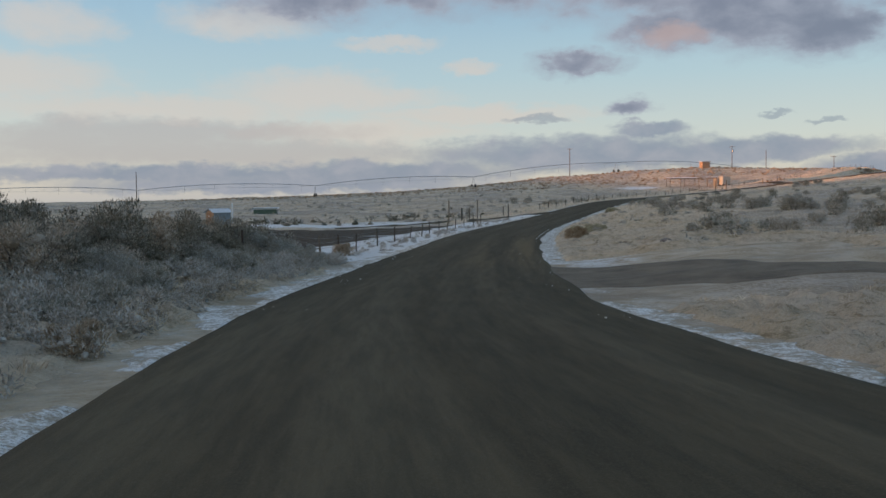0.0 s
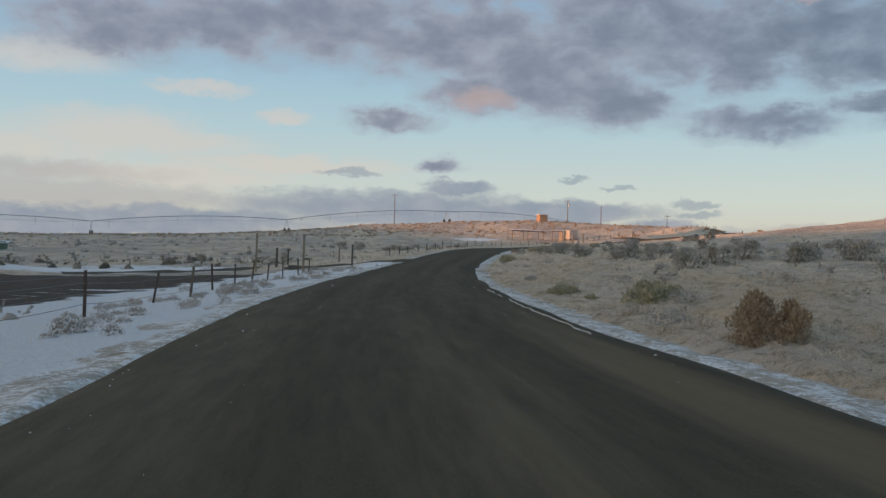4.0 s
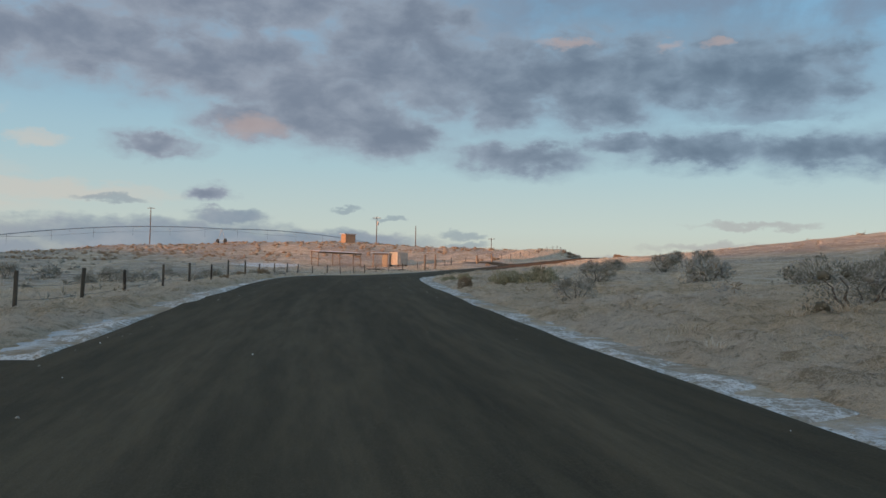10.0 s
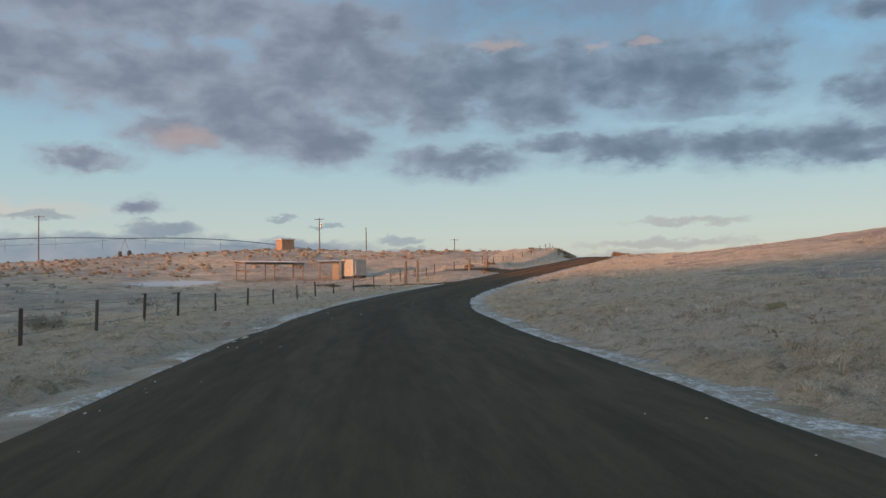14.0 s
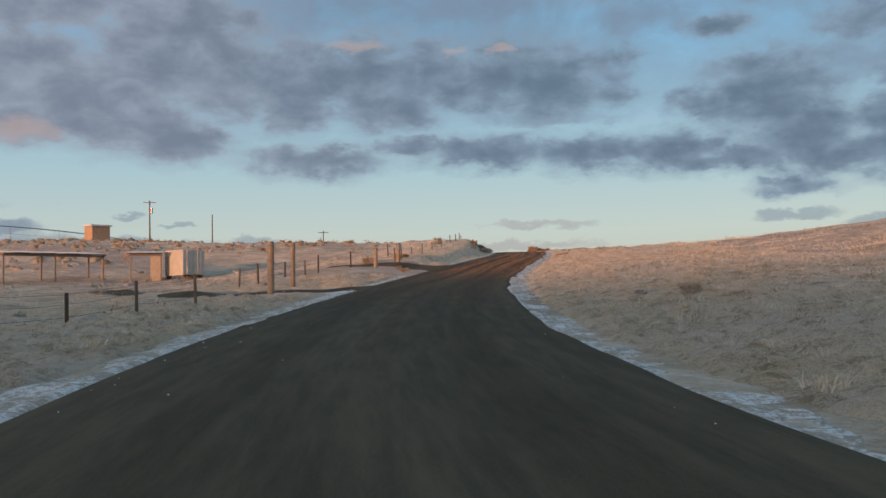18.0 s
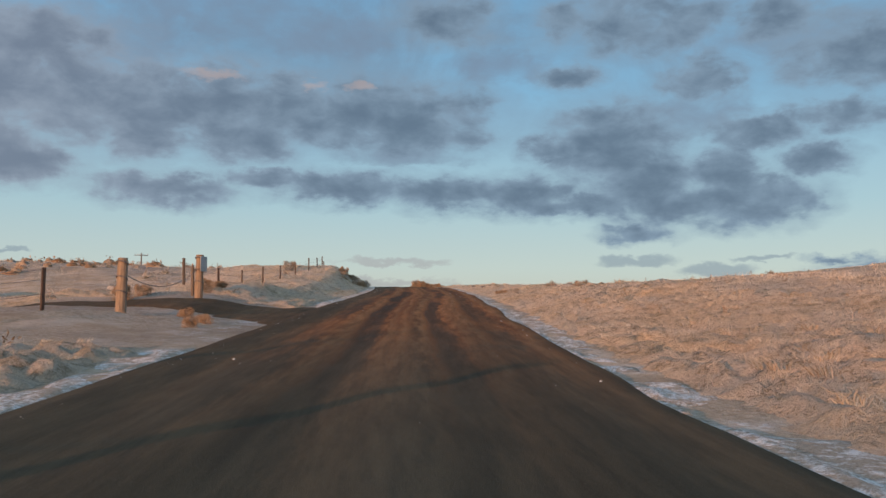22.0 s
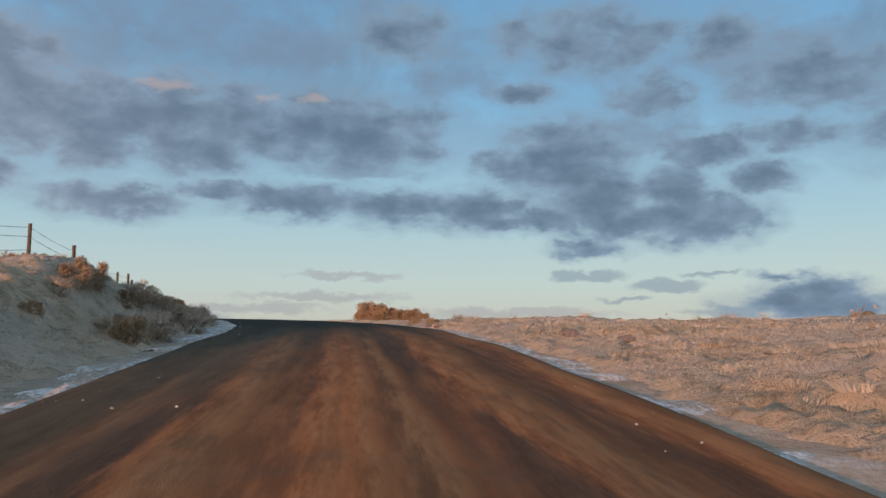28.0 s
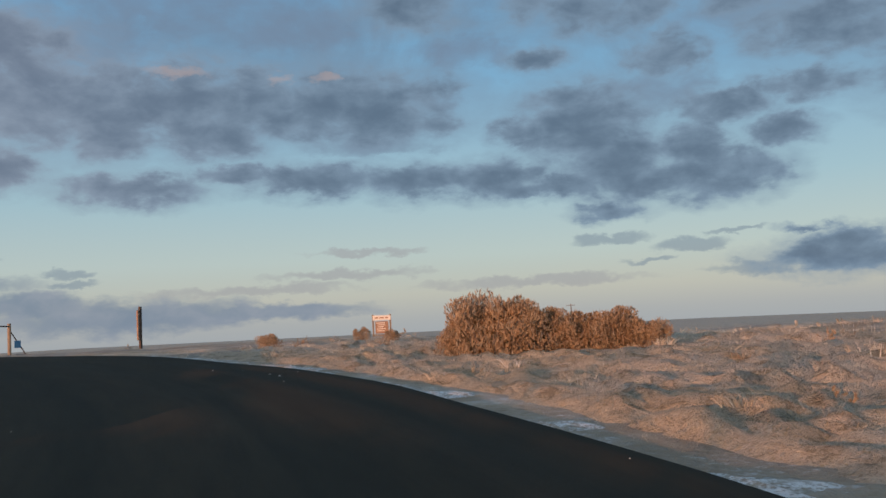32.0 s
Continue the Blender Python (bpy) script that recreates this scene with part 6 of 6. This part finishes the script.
def build_near_brush(count, runs, offs, sizes, shapes, mat, seed, name, label, anywhere=False):
    """Low, dense brush beside the road, in one piece."""
    r = np.random.RandomState(seed)
    run, off = r.uniform(*runs, count), r.uniform(*offs, count)
    x = np.interp(run, RUN, LINE[:, 0]) + np.interp(run, RUN, TANGENT[:, 1]) * off
    y = np.interp(run, RUN, LINE[:, 1]) - np.interp(run, RUN, TANGENT[:, 0]) * off
    s, o, _ = along(x, y)
    ok = (keep_off(x, y, o, s) | anywhere) & (np.abs(o) > HALF + 1.0)
    x, y = x[ok], y[ok]
    v, f = scatter(shapes, x, y, ground(x, y) + np.maximum(mat_height(x, y, s[ok], o[ok]), 0) - 0.03, r.uniform(*sizes, len(x)), r.uniform(0, 6.28, len(x)), r.randint(0, len(shapes), len(x)))
    tagged(new(name, mesh_from(name, v, f, mat)), label, "brush", kind="stuff")


MINI = [thick_bush(200 + k, 0.8, 0.75, 420, 0.4, 0.05, 5, 0.22) for k in range(4)]
MOUND = [fluff(84, 0.62, 0.04, 0.14, 0.013, 300 + k) for k in range(7)]
SOFT = [fluff(120, 0.50, 0.04, 0.115, 0.008, 330 + k) for k in range(8)]
build_near_brush(430, (-6, 36), (-8.5, -4.2), (0.3, 0.75), MINI, FROSTY, 81, "frosted_low_brush", "low frosted sage and litter on the bank")
build_near_brush(90, (40, 130), (4.6, 30), (0.25, 0.6), MINI, FROSTY, 82, "low_slope_brush", "low frosted sage among the grass")
build_near_brush(2000, (-8, 352), (4.6, 9.5), (0.5, 1.2), SOFT, GRASS, 83, "grass_tussocks", "soft pale tussocks of frosted grass")
build_near_brush(3200, (-8, 352), (8.5, 24), (0.6, 1.5), MOUND, GRASS, 88, "slope_tussocks", "thick pale tussocks of frosted grass on the slope")
build_near_brush(1500, (112, 352), (-9, -4.6), (0.5, 1.1), SOFT, GRASS, 89, "verge_tussocks", "soft pale tussocks of frosted grass on the verge")
build_near_brush(2300, (112, 352), (-21, -8.5), (0.55, 1.4), MOUND, GRASS, 84, "fence_tussocks", "thick pale tussocks of frosted grass by the fence")


def tangle(n, spread, long, width, seed):
    """A tangle of long dry blades that arch over and lie down to one side; each blade has three pieces."""
    r = np.random.RandomState(seed)
    a, d = r.uniform(0, 6.283, n), spread * 0.7 * np.sqrt(r.uniform(0, 1, n))
    foot = np.column_stack([np.cos(a) * d, np.sin(a) * d, np.full(n, -0.04)])
    lay = np.column_stack([np.cos(a), np.sin(a), np.zeros(n)]) * 0.5 + r.normal(0, 0.45, (n, 3)) * [1, 1, 0] + [0.5, 0.25, 0]
    ln = long * r.uniform(0.55, 1.2, n)[:, None]
    up = np.array([0, 0, 1.0])
    p1 = foot + (lay * 0.5 + up * 0.6) * ln * 0.42
    p2 = p1 + (lay * 0.75 + up * r.uniform(-0.05, 0.4, (n, 1))) * ln * 0.45
    p3 = p2 + (lay * 0.9 - up * r.uniform(0.0, 0.5, (n, 1))) * ln * 0.35
    b = r.uniform(0, 6.283, n)
    side = np.column_stack([np.cos(b), np.sin(b), np.zeros(n)]) * (width * r.uniform(0.6, 1.4, n))[:, None] / 2
    v = np.stack([foot - side, foot + side, p1 + side * 0.9, p1 - side * 0.9, p2 + side * 0.6, p2 - side * 0.6, p3], 1).reshape(-1, 3)
    i = np.arange(n)[:, None] * 7
    return v, np.concatenate([i + [0, 1, 2], i + [0, 2, 3], i + [3, 2, 4], i + [3, 4, 5], i + [5, 4, 6]])


TANGLE = [tangle(64, 0.34, 0.42, 0.013, 800 + k) for k in range(6)]


def build_tangles(count, runs, offs, sizes, mat, seed, name, label):
    """Taller straw in loose patches."""
    r = np.random.RandomState(seed)
    run, off = r.uniform(*runs, count), r.uniform(*offs, count)
    x = np.interp(run, RUN, LINE[:, 0]) + np.interp(run, RUN, TANGENT[:, 1]) * off
    y = np.interp(run, RUN, LINE[:, 1]) - np.interp(run, RUN, TANGENT[:, 0]) * off
    s, o, _ = along(x, y)
    ok = keep_off(x, y, o, s) & (np.abs(o) > HALF + 0.9) & (wave(x, y, 6, seed) + 0.7 * wave(x, y, 2.3, seed + 1) + r.uniform(-0.5, 0.5, count) > 0.05)
    x, y = x[ok], y[ok]
    v, f = scatter(TANGLE, x, y, ground(x, y) + np.maximum(mat_height(x, y, s[ok], o[ok]), 0), r.uniform(*sizes, len(x)), r.normal(0, 0.5, len(x)), r.randint(0, len(TANGLE), len(x)))
    tagged(new(name, mesh_from(name, v, f, mat)), label, "grass", kind="stuff")


build_tangles(1500, (-8, 352), (4.4, 11), (0.5, 1.1), STRAW, 901, "tangled_grass", "tangled tall straw in patches beside the road")
build_tangles(1500, (-8, 352), (4.2, 12), (0.4, 1.0), GRASS, 902, "frosted_tall_grass", "pale frosted tall grass in patches")
build_tangles(300, (-8, 30), (-7.5, -4.1), (0.5, 1.0), STRAW, 903, "bank_straw", "dry straw along the foot of the bank")
build_tangles(900, (112, 352), (-12, -4.3), (0.4, 1.0), GRASS, 904, "fence_straw", "pale tall grass in patches below the fence")
build_tangles(500, (112, 352), (-9, -4.3), (0.4, 0.9), STRAW, 905, "verge_straw", "dry straw in patches on the verge")


def build_far_brush(count, seed):
    """Low brush over the hills, in one piece."""
    r = np.random.RandomState(seed)
    x, y = r.uniform(-110, 260, count), r.uniform(30, 420, count)
    s, off, _ = along(x, y)
    ok = keep_off(x, y, off, s) & (np.abs(off) > 9) & (r.uniform(-0.9, 0.9, count) < wave(x, y, 35, 4) + np.where(off < 0, 0.75, -0.5))
    ok &= ~((off > 0) & (np.abs(off) < 22) & (s > 150))
    x, y = x[ok], y[ok]
    shapes = []
    for k in range(4):
        n = 40
        v, f = joined(dome(0.32, 0.22, 460 + k, 0.35), bush_shape(90 + k, 0.72, 0.52, n, 0.2, 0.11))
        shapes.append((v, f))
    v, f = scatter(shapes, x, y, ground(x, y) - 0.05, r.uniform(0.45, 1.25, len(x)), r.uniform(0, 6.28, len(x)), r.randint(0, 4, len(x)))
    tagged(new("low_brush", mesh_from("low_brush", v, f, SAGE, False)), "low frosted sagebrush scattered over the hills", "brush", kind="stuff")


build_far_brush(6500, 17)


def build_field_brush(count, seed):
    """A belt of dark brush along the far side of the bare field, in one piece."""
    r = np.random.RandomState(seed)
    x, y = r.uniform(-75, 6, count), r.normal(0, 5.0, count)
    y = 133 + 0.12 * x + y
    ok = wave(x, y, 14, seed) > -0.25
    x, y = x[ok], y[ok]
    shapes = [joined(dome(0.34, 0.3, 860 + k, 0.35), bush_shape(870 + k, 0.75, 0.7, 60, 0.3, 0.09)) for k in range(4)]
    v, f = scatter(shapes, x, y, ground(x, y) - 0.05, r.uniform(0.6, 1.5, len(x)), r.uniform(0, 6.28, len(x)), r.randint(0, 4, len(x)))
    tagged(new("field_brush", mesh_from("field_brush", v, f, DARK_SAGE, False)), "belt of dark brush beyond the bare field", "brush", kind="stuff")


build_field_brush(260, 19)
build_near_brush(520, (-8, 36), (-12, -4.5), (0.5, 1.1), SOFT, FROSTY, 86, "bank_tussocks", "grey frosted tussocks on the bank")
SCRUB = [bush_shape(240 + k, 0.7, 0.6, 120, 0.4, 0.06) for k in range(4)]
build_near_brush(300, (36, 352), (5.4, 26), (0.25, 0.6), SCRUB, RABBIT, 91, "dry_scrub", "small brown dry scrub among the frosted grass")
build_near_brush(230, (118, 350), (-26, -5.2), (0.25, 0.55), SCRUB, RABBIT, 92, "fence_scrub", "small brown dry scrub beside the fence")
build_near_brush(500, (252, 352), (4.6, 13), (0.45, 1.0), SOFT, GRASS, 90, "upper_tussocks", "soft pale tussocks of frosted grass at the top")
build_near_brush(150, (36, 108), (-8.5, -4.2), (0.2, 0.45), MINI, FROSTY, 87, "snow_tussocks", "grey grass clumps standing out of the snow", True)
for k, (a, b) in enumerate(((105, 113), (226, 233), (252, 258))):
    build_near_brush(22, (a, b), (-7.5, -4.4), (0.4, 0.9), SOFT, FROSTY, 95 + k, "driveway_tussocks", "frosted grass clumps in the snow beside a driveway", True)


def build_hill_brush(count, seed):
    """Close brown brush on the hill behind the sheds and along the far slopes, in one piece."""
    r = np.random.RandomState(seed)
    x, y = r.uniform(-90, 170, count), r.uniform(285, 420, count)
    s, off, _ = along(x, y)
    ok = (off < -14) & (r.uniform(-0.8, 1.0, count) < wave(x, y, 30, 44) + 0.4)
    x, y = x[ok], y[ok]
    shapes = [joined(dome(0.5, 0.33, 440 + k, 0.35), bush_shape(120 + k, 0.75, 0.5, 30, 0.2, 0.11)) for k in range(4)]
    v, f = scatter(shapes, x, y, ground(x, y) - 0.05, r.uniform(0.5, 1.3, len(x)), r.uniform(0, 6.28, len(x)), r.randint(0, 4, len(x)))
    tagged(new("hill_brush", mesh_from("hill_brush", v, f, RABBIT, False)), "brown frosted brush covering the hill", "brush", kind="stuff")


build_hill_brush(5400, 18)


def build_rock(x, y, size, seed):
    r = random.Random(seed)
    bm = fresh()
    bmesh.ops.create_icosphere(bm, subdivisions=2, radius=0.5)
    for v in bm.verts:
        v.co *= 1 + 0.35 * noise.noise(v.co * 2.3 + Vector((seed, 0, 0))) + 0.12 * noise.noise(v.co * 6)
        v.co.z *= 0.62
    ob = new("rock", mesh_of(bm, "rock", ROCK))
    ob.matrix_basis = pose(x, y, ground_at(x, y) + 0.2 * size, 0, 0, r.uniform(0, 360)) @ Matrix.Scale(size, 4)
    tagged(ob, "dark lava rock half buried in frosted grass", "rock", "rocks beside the road")


def build_ice_chips(count, seed):
    """Crumbs of ice and grit along the wheel-free strips of the road, in one piece."""
    r = np.random.RandomState(seed)
    run, side = r.uniform(12, 345, count), np.where(r.uniform(0, 1, count) < 0.65, -1, 1)
    off = side * (HALF - 0.15 - r.exponential(0.45, count))
    x = np.interp(run, RUN, LINE[:, 0]) + np.interp(run, RUN, TANGENT[:, 1]) * off
    y = np.interp(run, RUN, LINE[:, 1]) - np.interp(run, RUN, TANGENT[:, 0]) * off
    z = np.interp(run, RUN, LINE[:, 2]) + crown(off, run)
    v, f = scatter([dome(0.5, 0.5, 600 + k, 0.4) for k in range(3)], x, y, z, 0.008 + r.exponential(0.008, count), r.uniform(0, 6.28, count), r.randint(0, 3, count))
    tagged(new("ice_chips", mesh_from("ice_chips", v, f, SNOW, False)), "crumbs of ice and grit on the road", "ice", kind="stuff")


build_ice_chips(650, 27)
for k, (x, y, size) in enumerate(((137.2, 269.9, 0.55), (139.6, 272.6, 0.35), (135.5, 267.5, 0.45), (145.0, 279.8, 0.3), (142.9, 278.9, 0.32), (147.6, 280.9, 0.28), (151.5, 282.0, 0.3), (141.5, 276.5, 0.3), (146.0, 276.3, 0.32), (143.7, 280.0, 0.28), (148.5, 279.0, 0.3), (68.3, 203.0, 0.5), (69.2, 203.9, 0.35), (149, 276, 0.5), (9.5, 38.5, 0.5), (13.2, 40.2, 0.4))):
    build_rock(x, y, size, k)
